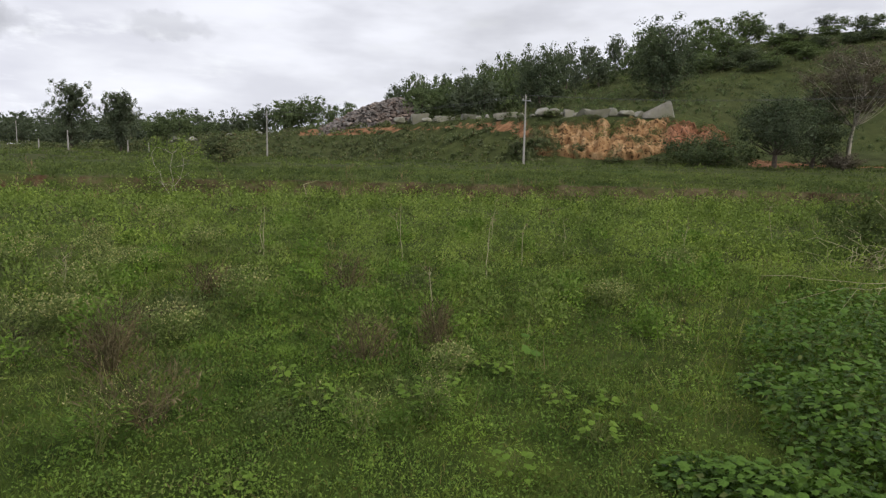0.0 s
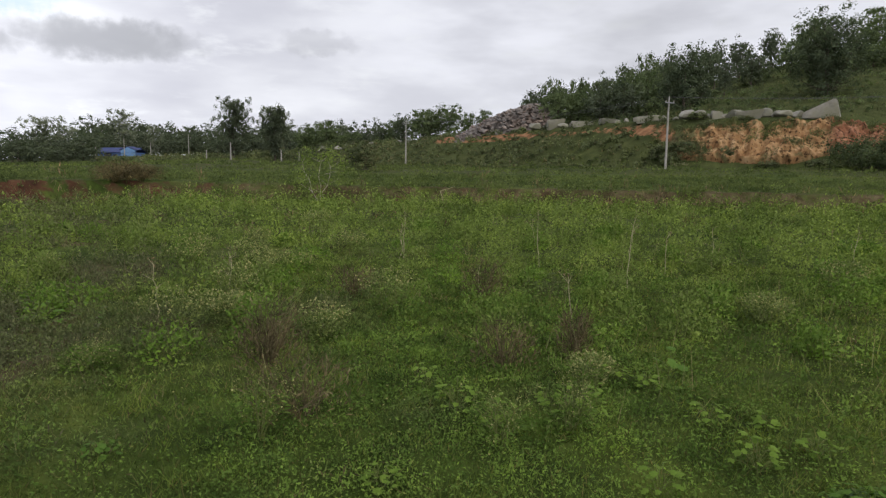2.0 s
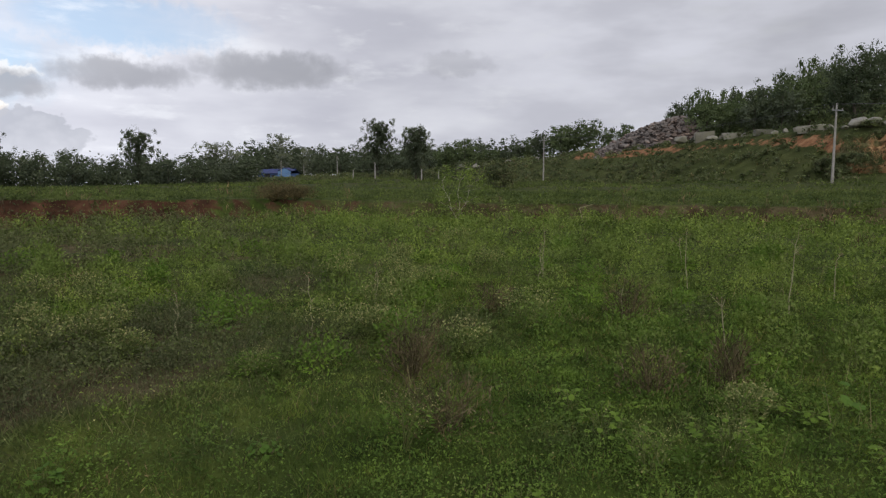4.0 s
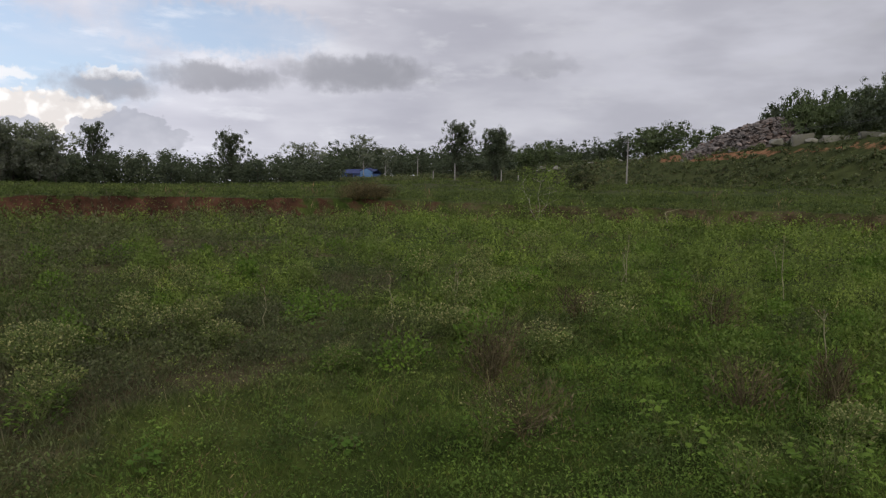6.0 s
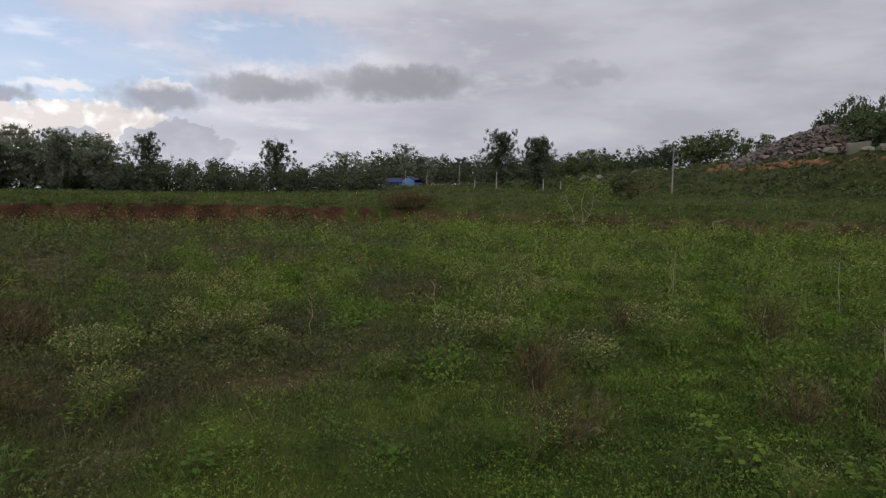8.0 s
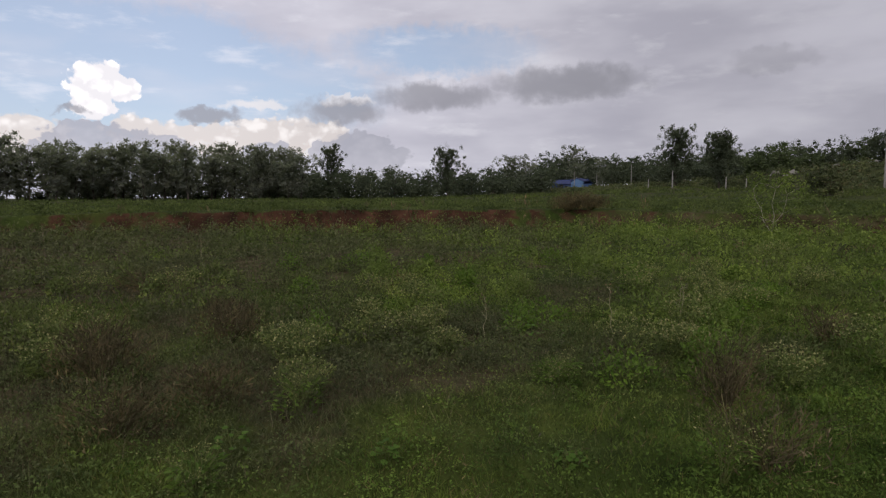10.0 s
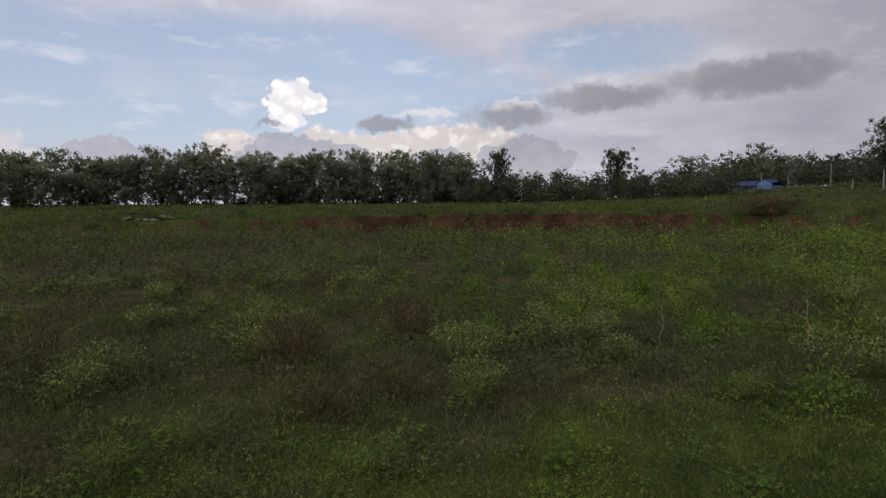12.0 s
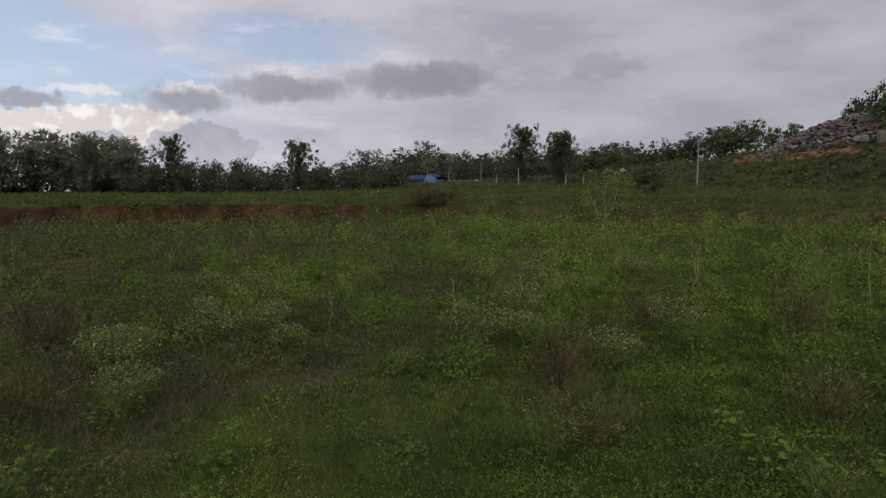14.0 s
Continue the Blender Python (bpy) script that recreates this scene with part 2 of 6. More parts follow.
def ground_material():
    """Grass and weeds over red soil; the sheet's own 'bare' and 'dry' values say where soil and dry grass show."""
    def build(nt, out):
        L = nt.links.new
        def attr(n):
            a = nt.nodes.new("ShaderNodeAttribute")
            a.attribute_name = n
            return a.outputs["Fac"]
        grass = ramp(nt, tex_noise(nt, 1.7, 8.0, 0.68), [(0.3, (0.019, 0.03, 0.007)), (0.5, (0.042, 0.062, 0.013)), (0.68, (0.074, 0.102, 0.021))])
        grass = mix_rgb(nt, 1.0, grass, ramp(nt, tex_noise(nt, 0.22, 5.0, 0.65), [(0.36, (0.55, 0.6, 0.55)), (0.5, (1.0, 1.0, 1.0)), (0.64, (1.6, 1.45, 1.1))]), "MULTIPLY")
        grass = mix_rgb(nt, ramp(nt, tex_noise(nt, 0.11, 4.0), [(0.42, (0, 0, 0)), (0.62, (0.6, 0.6, 0.6))]), grass, (0.05, 0.05, 0.02))
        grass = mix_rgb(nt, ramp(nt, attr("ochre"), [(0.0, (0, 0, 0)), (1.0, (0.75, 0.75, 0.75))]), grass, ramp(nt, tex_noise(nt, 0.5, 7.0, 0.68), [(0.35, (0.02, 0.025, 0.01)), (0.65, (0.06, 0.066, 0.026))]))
        soil = ramp(nt, tex_noise(nt, 1.1, 7.0, 0.65), [(0.3, (0.02, 0.012, 0.008)), (0.5, (0.056, 0.027, 0.016)), (0.7, (0.105, 0.053, 0.031))])
        dryc = ramp(nt, tex_noise(nt, 2.2, 6.0, 0.65), [(0.3, (0.028, 0.024, 0.011)), (0.5, (0.066, 0.052, 0.026)), (0.7, (0.11, 0.09, 0.05))])
        def edge(v, lo, hi):
            q = nt.nodes.new("ShaderNodeMath")
            q.operation = "ADD"
            L(v, q.inputs[0])
            k = nt.nodes.new("ShaderNodeMath")
            k.operation = "MULTIPLY_ADD"
            L(tex_noise(nt, 0.9, 6.0, 0.65), k.inputs[0])
            k.inputs[1].default_value, k.inputs[2].default_value = 1.3, -0.65
            L(k.outputs[0], q.inputs[1])
            return ramp(nt, q.outputs[0], [(lo, (0, 0, 0)), (hi, (1, 1, 1))])
        col = mix_rgb(nt, edge(attr("dry"), 0.4, 0.6), grass, dryc)
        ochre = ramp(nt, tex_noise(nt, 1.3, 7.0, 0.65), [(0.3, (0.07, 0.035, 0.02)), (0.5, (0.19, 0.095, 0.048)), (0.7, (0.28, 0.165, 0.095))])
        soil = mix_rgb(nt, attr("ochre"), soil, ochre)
        col = mix_rgb(nt, edge(attr("bare"), 0.42, 0.55), col, soil)
        p = nt.nodes.new("ShaderNodeBsdfPrincipled")
        p.inputs["Roughness"].default_value = 0.95
        p.inputs["Specular IOR Level"].default_value = 0.04
        L(col, p.inputs["Base Color"])
        b = nt.nodes.new("ShaderNodeBump")
        b.inputs["Strength"].default_value, b.inputs["Distance"].default_value = 0.8, 0.12
        L(tex_noise(nt, 4.0, 6.0, 0.7), b.inputs["Height"])
        L(b.outputs[0], p.inputs["Normal"])
        L(p.outputs[0], out.inputs[0])
    return material("ground", build)


M_GROUND = ground_material()
M_GRASS = foliage("grass", (0.05, 0.075, 0.019), (0.134, 0.176, 0.041), (0.17, 0.145, 0.06), 0.5, 0.3, 0.7, 0.88, spec=0.04)
M_CREEP = foliage("low_weed", (0.074, 0.117, 0.027), (0.13, 0.194, 0.043), (0.15, 0.16, 0.052), 0.45, 0.3, 0.7, 0.94, spec=0.03, fine=2.2, depth=0.45)
M_TALL = foliage("tall_weed", (0.128, 0.17, 0.043), (0.153, 0.201, 0.052), (0.162, 0.188, 0.068), 0.28, 0.3, 0.7, 0.97, spec=0.04, fine=1.2, depth=0.42)
M_PLATEAU = foliage("upper_grass", (0.086, 0.108, 0.038), (0.104, 0.13, 0.046), (0.12, 0.12, 0.05), 0.12, 0.3, 0.7, 0.95, spec=0.05, fine=0.7, depth=0.3)
M_SLOPE = foliage("slope_scrub", (0.078, 0.092, 0.04), (0.1, 0.118, 0.05), (0.13, 0.11, 0.06), 0.1, 0.2, 0.6, 0.86, fine=0.6)
# inner shrub leaves: shade between the outer ones is put into this darker green
M_BUSH_INNER = foliage("bush_inner_shaded", (0.04, 0.08, 0.012), (0.078, 0.138, 0.02), (0.12, 0.14, 0.035), 0.8, 0.3, 0.5, 0.92, 0.2)
M_THICKET = foliage("thicket_leaf", (0.04, 0.055, 0.023), (0.064, 0.084, 0.036), (0.09, 0.09, 0.045), 0.8, 0.25, 0.6, 0.92)
M_LEAFY = foliage("leafy_weed", (0.085, 0.145, 0.026), (0.13, 0.2, 0.036), (0.15, 0.19, 0.05), 1.2, 0.28, 0.6, 0.94, spec=0.05, depth=0.25)
M_DRY = foliage("dry_twig", (0.07, 0.055, 0.03), (0.125, 0.1, 0.054), (0.18, 0.15, 0.09), 0.8, 0.1, 0.8, 0.9, spec=0.05)
M_STRAW = foliage("dry_grass", (0.10, 0.078, 0.045), (0.19, 0.15, 0.088), (0.24, 0.16, 0.10), 0.5, 0.15, 0.8, 0.8)
M_WIRY = foliage("wiry_stem", (0.12, 0.13, 0.05), (0.2, 0.2, 0.085), (0.24, 0.2, 0.11), 0.5, 0.15, 0.8, 0.85)
M_FLOWER = foliage("pale_flower", (0.2, 0.2, 0.075), (0.34, 0.33, 0.14), (0.3, 0.26, 0.12), 1.0, 0.2, 0.7, 0.8, depth=0.2)
M_SAGE = foliage("grey_leaf", (0.094, 0.122, 0.04), (0.155, 0.188, 0.062), (0.2, 0.2, 0.09), 1.0, 0.25, 0.7, 0.9, spec=0.06)
# far leaves: distance haze is put into this paler, greyer green
M_TREE_HAZED = foliage("tree_leaf_hazed", (0.09, 0.106, 0.072), (0.107, 0.125, 0.084), (0.115, 0.125, 0.086), 0.25, 0.4, 0.75, 0.95, spec=0.05, fine=0.9, depth=0.15)
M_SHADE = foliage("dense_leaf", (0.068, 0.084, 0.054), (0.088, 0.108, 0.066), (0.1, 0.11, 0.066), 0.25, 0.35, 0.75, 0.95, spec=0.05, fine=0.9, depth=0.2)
# palest leaf grey: the haze over the grove is painted into the colour
M_OAK_HAZED = foliage("grove_leaf_hazed", (0.195, 0.202, 0.174), (0.22, 0.228, 0.195), (0.23, 0.225, 0.195), 0.25, 0.58, 0.75, 0.95, spec=0.05, fine=0.9, depth=0.18)
# hill leaves are lightened and greyed for haze as well
M_GREEN_HAZED = foliage("hill_leaf_hazed", (0.1, 0.126, 0.066), (0.12, 0.148, 0.074), (0.13, 0.144, 0.078), 0.25, 0.4, 0.75, 0.95, spec=0.05, fine=0.9, depth=0.18)
M_BROWNLEAF = foliage("withered_leaf", (0.085, 0.072, 0.058), (0.115, 0.097, 0.078), (0.1, 0.1, 0.06), 0.4, 0.3, 0.8, 0.94, spec=0.05, depth=0.2)
M_BARK = solid("bark", [(0.3, (0.045, 0.035, 0.027)), (0.7, (0.12, 0.095, 0.075))], 4.0, 0.95, 0.7, 18.0)
M_PALEBARK = solid("pale_bark", [(0.3, (0.22, 0.19, 0.15)), (0.7, (0.42, 0.38, 0.31))], 3.0, 0.9, 0.5, 14.0)
M_STEM = solid("stem", [(0.3, (0.16, 0.15, 0.075)), (0.7, (0.32, 0.29, 0.17))], 6.0, 0.8, 0.2, 60.0)
M_GREENSTEM = solid("green_stem", [(0.3, (0.06, 0.08, 0.018)), (0.7, (0.13, 0.145, 0.035))], 6.0, 0.7, 0.2, 60.0)
M_ROCK = solid("granite", [(0.25, (0.09, 0.086, 0.074)), (0.5, (0.185, 0.176, 0.152)), (0.75, (0.29, 0.278, 0.248))], 1.4, 0.9, 0.8, 5.0, second=(0.15, 0.145, 0.105), rnd=0.22)
M_RUBBLE = solid("rubble_stone", [(0.25, (0.08, 0.07, 0.064)), (0.5, (0.155, 0.137, 0.126)), (0.75, (0.235, 0.212, 0.198))], 0.9, 0.9, 0.6, 5.0, second=(0.14, 0.105, 0.086), rnd=0.45)


def cut_material():
    """Weathered earth: tan ribs, orange runs, small holes' shade painted as dark flecks, and a film of grass where the
    sheet's 'grassy' value says so.
    """
    def build(nt, out):
        L = nt.links.new
        tc = nt.nodes.new("ShaderNodeTexCoord")
        mp = nt.nodes.new("ShaderNodeMapping")
        mp.inputs["Scale"].default_value = (1.0, 1.0, 0.38)
        L(tc.outputs["Object"], mp.inputs[0])
        def upright(scale, detail):
            n = nt.nodes.new("ShaderNodeTexNoise")
            n.inputs["Scale"].default_value, n.inputs["Detail"].default_value, n.inputs["Roughness"].default_value = scale, detail, 0.6
            L(mp.outputs[0], n.inputs["Vector"])
            return n.outputs["Fac"]
        def attr(n):
            a = nt.nodes.new("ShaderNodeAttribute")
            a.attribute_name = n
            return a.outputs["Fac"]
        col = ramp(nt, upright(1.1, 6.0), [(0.3, (0.13, 0.066, 0.029)), (0.45, (0.215, 0.12, 0.054)), (0.57, (0.3, 0.186, 0.092)), (0.72, (0.36, 0.255, 0.145))])
        col = mix_rgb(nt, attr("red"), col, ramp(nt, upright(0.9, 5.0), [(0.35, (0.18, 0.078, 0.042)), (0.65, (0.27, 0.135, 0.078))]))
        # dark flecks paint in the shade of small holes
        pock_shade = ramp(nt, tex_noise(nt, 3.2, 3.0, 0.5), [(0.37, (0.25, 0.24, 0.22)), (0.45, (1.0, 1.0, 1.0))])
        col = mix_rgb(nt, 1.0, col, pock_shade, "MULTIPLY")
        g = nt.nodes.new("ShaderNodeMath")
        g.operation = "ADD"
        L(attr("grassy"), g.inputs[0])
        k = nt.nodes.new("ShaderNodeMath")
        k.operation = "MULTIPLY_ADD"
        L(tex_noise(nt, 0.8, 6.0, 0.65), k.inputs[0])
        k.inputs[1].default_value, k.inputs[2].default_value = 1.6, -0.8
        L(k.outputs[0], g.inputs[1])
        col = mix_rgb(nt, ramp(nt, g.outputs[0], [(0.45, (0, 0, 0)), (0.62, (0.85, 0.85, 0.85))]), col, ramp(nt, tex_noise(nt, 3.0, 4.0), [(0.35, (0.04, 0.05, 0.018)), (0.65, (0.1, 0.1, 0.045))]))
        p = nt.nodes.new("ShaderNodeBsdfPrincipled")
        p.inputs["Roughness"].default_value = 0.95
        p.inputs["Specular IOR Level"].default_value = 0.15
        L(col, p.inputs["Base Color"])
        b = nt.nodes.new("ShaderNodeBump")
        b.inputs["Strength"].default_value, b.inputs["Distance"].default_value = 0.7, 0.08
        L(upright(3.5, 6.0), b.inputs["Height"])
        L(b.outputs[0], p.inputs["Normal"])
        L(p.outputs[0], out.inputs[0])
    return material("cut_earth", build)


M_CUT = cut_material()
M_CONCRETE = solid("concrete", [(0.3, (0.2, 0.185, 0.165)), (0.7, (0.32, 0.3, 0.27))], 2.0, 0.9, 0.3, 20.0)
M_STEEL = solid("galvanised_steel", [(0.3, (0.18, 0.18, 0.18)), (0.7, (0.32, 0.32, 0.32))], 5.0, 0.5, 0.1, 40.0, metal=0.7)
M_WIRE = solid("wire", [(0.3, (0.05, 0.05, 0.05)), (0.7, (0.09, 0.09, 0.09))], 5.0, 0.6, 0.1, 40.0)
M_BLUE = solid("blue_sheet", [(0.3, (0.025, 0.032, 0.085)), (0.7, (0.035, 0.05, 0.13))], 0.5, 0.8, 0.15, 4.0)
M_WALL = solid("dull_blue_wall", [(0.3, (0.045, 0.085, 0.19)), (0.7, (0.07, 0.12, 0.26))], 0.8, 0.8, 0.2, 6.0)
M_GABLE = solid("light_blue_sheet", [(0.3, (0.085, 0.16, 0.29)), (0.7, (0.115, 0.21, 0.36))], 0.8, 0.8, 0.2, 6.0)
M_WHITE = solid("white_paint", [(0.3, (0.6, 0.6, 0.58)), (0.7, (0.78, 0.78, 0.76))], 1.0, 0.6, 0.1, 6.0)
M_SLATE = solid("dark_roof", [(0.3, (0.06, 0.06, 0.065)), (0.7, (0.1, 0.1, 0.105))], 1.0, 0.8, 0.2, 6.0)
# flat dark colour standing for the unlit inside behind doorway and windows
M_DARK = solid("unlit_opening", [(0.3, (0.02, 0.02, 0.022)), (0.7, (0.035, 0.035, 0.04))], 1.0, 0.8, 0.1, 6.0)


# mesh helpers
def mesh_np(name, verts, faces, mat, smooth=False):
    """A mesh from arrays: faces is (n, 3) or (n, 4)."""
    me = bpy.data.meshes.new(name)
    faces = np.asarray(faces, np.int32)
    k = faces.shape[1]
    me.vertices.add(len(verts))
    me.vertices.foreach_set("co", np.asarray(verts, np.float32).ravel())
    me.loops.add(faces.size)
    me.loops.foreach_set("vertex_index", faces.ravel())
    me.polygons.add(len(faces))
    me.polygons.foreach_set("loop_start", np.arange(0, faces.size, k, dtype=np.int32))
    me.polygons.foreach_set("use_smooth", np.full(len(faces), smooth))
    me.update(calc_edges=True)
    me.materials.append(mat)
    return me


def put_value(me, key, val):
    a = me.attributes.new(key, "FLOAT", "POINT")
    a.data.foreach_set("value", np.ascontiguousarray(val, np.float32))


def part(name, me, parent, label=""):
    ob = new(name, me)
    ob.parent = parent
    if label:
        ob["label"] = label
    return ob


def thing(name, label, category, group="", at=None):
    ob = new(name)
    ob.empty_display_size = 0.2
    tagged(ob, label, category, group)
    if at is not None:
        ob.matrix_basis = at
    return ob


def unit(v):
    return v / np.maximum(np.linalg.norm(v, axis=-1, keepdims=True), 1e-9)


def leaf_cards(c, d, n, size, width):
    """Pointed leaves folded a little along the middle: four corners each."""
    d = unit(d)
    s = unit(np.cross(d, n))
    n = np.cross(s, d)
    size, width = np.asarray(size)[:, None], np.asarray(width)[:, None]
    v = np.stack([c, c + d * size * 0.45 + s * width * 0.5 + n * size * 0.06, c + d * size - n * size * 0.12, c + d * size * 0.45 - s * width * 0.5 + n * size * 0.06], 1)
    k = len(c)
    return v.reshape(-1, 3), np.arange(4 * k).reshape(k, 4)


def blades(c, d, size, width):
    d = unit(d)
    s = unit(np.cross(d, RNG.normal(size=c.shape)))
    size, width = np.asarray(size)[:, None], np.asarray(width)[:, None]
    v = np.stack([c - s * width * 0.5, c + s * width * 0.5, c + d * size], 1)
    return v.reshape(-1, 3), np.arange(3 * len(c)).reshape(-1, 3)


def tubes(paths, sides=5):
    """Tapered round stems along paths of (x, y, z, radius)."""
    V, F, o = [], [], 0
    ang = np.arange(sides) * 2 * np.pi / sides
    for p in paths:
        p = np.asarray(p, float)
        t = unit(np.gradient(p[:, :3], axis=0))
        ref = np.where(np.abs(t[:, 2:3]) > 0.9, [[1.0, 0, 0]], [[0, 0, 1.0]])
        a = unit(np.cross(t, ref))
        b = np.cross(t, a)
        ring = p[:, None, :3] + p[:, None, 3:4] * (a[:, None] * np.cos(ang)[None, :, None] + b[:, None] * np.sin(ang)[None, :, None])
        V.append(ring.reshape(-1, 3))
        k = len(p)
        i = np.arange(k - 1)[:, None] * sides + np.arange(sides)[None]
        j = np.arange(k - 1)[:, None] * sides + (np.arange(sides)[None] + 1) % sides
        F.append(np.stack([i, j, j + sides, i + sides], -1).reshape(-1, 4) + o)
        o += k * sides
    return np.concatenate(V), np.concatenate(F)


def bent(a, b, r0, r1, steps=5, sag=0.0, wob=0.0):
    """A stem's path from a to b."""
    a, b = np.asarray(a, float), np.asarray(b, float)
    u = np.linspace(0, 1, steps)[:, None]
    p = a + (b - a) * u
    p[:, 2] += sag * np.sin(np.pi * u[:, 0])
    if wob:
        p[1:-1] += RNG.normal(size=(steps - 2, 3)) * wob
    return np.concatenate([p, r0 + (r1 - r0) * u], 1)


RNG = np.random.default_rng(7)


def vnoise(x, y, cell, seed=0, octaves=3):
    """Smooth value noise in the plane, about -1 to 1."""
    out, amp, tot = 0.0, 1.0, 0.0
    for o in range(octaves):
        u, v = np.asarray(x) / cell + 17.3 * seed + 5.1 * o, np.asarray(y) / cell - 9.7 * seed + 3.3 * o
        iu, iv = np.floor(u), np.floor(v)
        fu, fv = u - iu, v - iv
        fu, fv = fu * fu * (3 - 2 * fu), fv * fv * (3 - 2 * fv)
        def h(a, b):
            s = np.sin(a * 127.1 + b * 311.7 + seed * 74.7) * 43758.5453
            return (s - np.floor(s)) * 2 - 1
        out = out + amp * ((h(iu, iv) * (1 - fu) + h(iu + 1, iv) * fu) * (1 - fv) + (h(iu, iv + 1) * (1 - fu) + h(iu + 1, iv + 1) * fu) * fv)
        tot, amp, cell = tot + amp, amp * 0.5, cell * 0.5
    return out / tot


# the lie of the land: bearing in degrees to the left of the first view, then distance and height
BANK = [(-180, 32, 0.75), (-60, 36, 0.7), (-30, 36, 0.72), (-10, 31, 0.78), (20, 30, 0.82), (40, 31, 0.98), (60, 30, 1.05), (75, 30.5, 0.95), (90, 32, 0.8), (180, 32, 0.75)]
FOOT = [(-180, 90, 1.1), (-60, 75, 2.4), (-35, 75, 2.4), (-25, 74, 2.4), (-22, 68, 2.3), (-8, 68, 2.3), (-3, 70, 2.2), (4, 80, 2.1), (12, 92, 2.3), (20, 100, 2.3), (30, 110, 2.9), (40, 120, 2.2), (50, 120, 1.4), (60, 110, 1.1), (180, 110, 1.1)]
CREST = [(-180, 120, 1.1), (-60, 85, 3.0), (-35, 85, 3.2), (-26, 80, 3.4), (-22.5, 74, 5.9), (-20, 74, 7.3), (-8, 74, 7.4), (-4, 82, 7.9), (4, 96, 7.9), (12, 112, 7.2), (20, 120, 5.9), (30, 135, 4.0), (40, 150, 3.0), (50, 150, 1.4), (60, 140, 1.1), (180, 140, 1.1)]
BENCH = [(-180, 150, 1.1), (-60, 92, 3.6), (-35, 92, 4.0), (-26, 88, 5.0), (-20, 84, 7.6), (-8, 84, 7.7), (4, 106, 8.2), (12, 122, 7.5), (20, 130, 6.1), (30, 150, 4.4), (40, 180, 4.0), (50, 180, 1.6), (60, 170, 1.1), (180, 170, 1.1)]
RIDGE = [(-180, 250, 1.1), (-120, 200, 8), (-60, 150, 29), (-33, 150, 30.0), (-27, 150, 30.2), (-20, 150, 26.5), (-14, 150, 24), (-10, 150, 20.5), (-5, 148, 16), (0, 146, 14), (5, 148, 12), (12, 155, 9.5), (20, 165, 7.4), (30, 200, 5.2), (40, 250, 5.6), (50, 250, 2.0), (60, 250, 1.1), (180, 250, 1.1)]


def bearing(x, y):
    return np.degrees(np.arctan2(-np.asarray(x, float), np.asarray(y, float)))


def spot(b, d):
    """The plan place at a bearing and a distance."""
    return -math.sin(radians(b)) * d, math.cos(radians(b)) * d


def along(table, b):
    t = np.array(table, float)
    return np.interp(b, t[:, 0], t[:, 1]), np.interp(b, t[:, 0], t[:, 2])


def bank_distance(b, x, y):
    return along(BANK, b)[0] + 1.2 * vnoise(x, y, 5.0, 3, 4)


def land(x, y):
    x, y = np.asarray(x, float), np.asarray(y, float)
    b, d = bearing(x, y), np.hypot(x, y)
    _, hb = along(BANK, b)
    db = bank_distance(b, x, y)
    z = 0.05 * vnoise(x, y, 3.0, 1, 3) * np.clip(d / 4, 0.3, 1)
    def ease(u):
        u = np.clip(u, 0, 1)
        return u * u * (3 - 2 * u)
    z = z + hb * ease((d - db) / 0.55)
    pts = [(db + 0.55, hb)] + [along(t, b) for t in (FOOT, CREST, BENCH, RIDGE)]
    for (d0, z0), (d1, z1) in zip(pts, pts[1:]):
        z = z + (z1 - z0) * np.clip((d - d0) / (d1 - d0), 0, 1)
    zr = along(RIDGE, b)[1]
    z = z - (zr - 0.5) * ease((d - 170) / 500)
    rough = np.clip((d - db) / 40, 0, 1)
    z = z + rough * (0.35 * vnoise(x, y, 9.0, 5, 3) + 0.08 * vnoise(x, y, 2.2, 6, 2)) + 0.04 * vnoise(x, y, 0.9, 8, 2)
    return z


def withering(x, y):
    """How far the weeds have gone brown: in patches, most of all over the left of the field."""
    b, d = bearing(x, y), np.hypot(x, y)
    lean = np.interp(b, [-46, 0, 20, 30, 45, 58, 72, 114, 135, 170], [-0.42, -0.32, -0.24, -0.14, 0.08, 0.24, 0.36, 0.42, 0.2, -0.42])
    lean = lean + 0.2 * np.clip((7.5 - d) / 4, 0, 1) * np.clip((b - 41) / 12, 0, 1)
    lean = lean + 0.28 * np.clip((d - 9) / 8, 0, 1) * np.clip((b - 34) / 12, 0, 1)
    w = np.clip((vnoise(x, y, 2.4, 61, 3) * np.interp(b, [45, 70], [1.0, 0.75]) + 0.4 * vnoise(x, y, 0.6, 62, 2) + lean) * 1.3, 0, 0.72)
    return w * (d < 30.5)


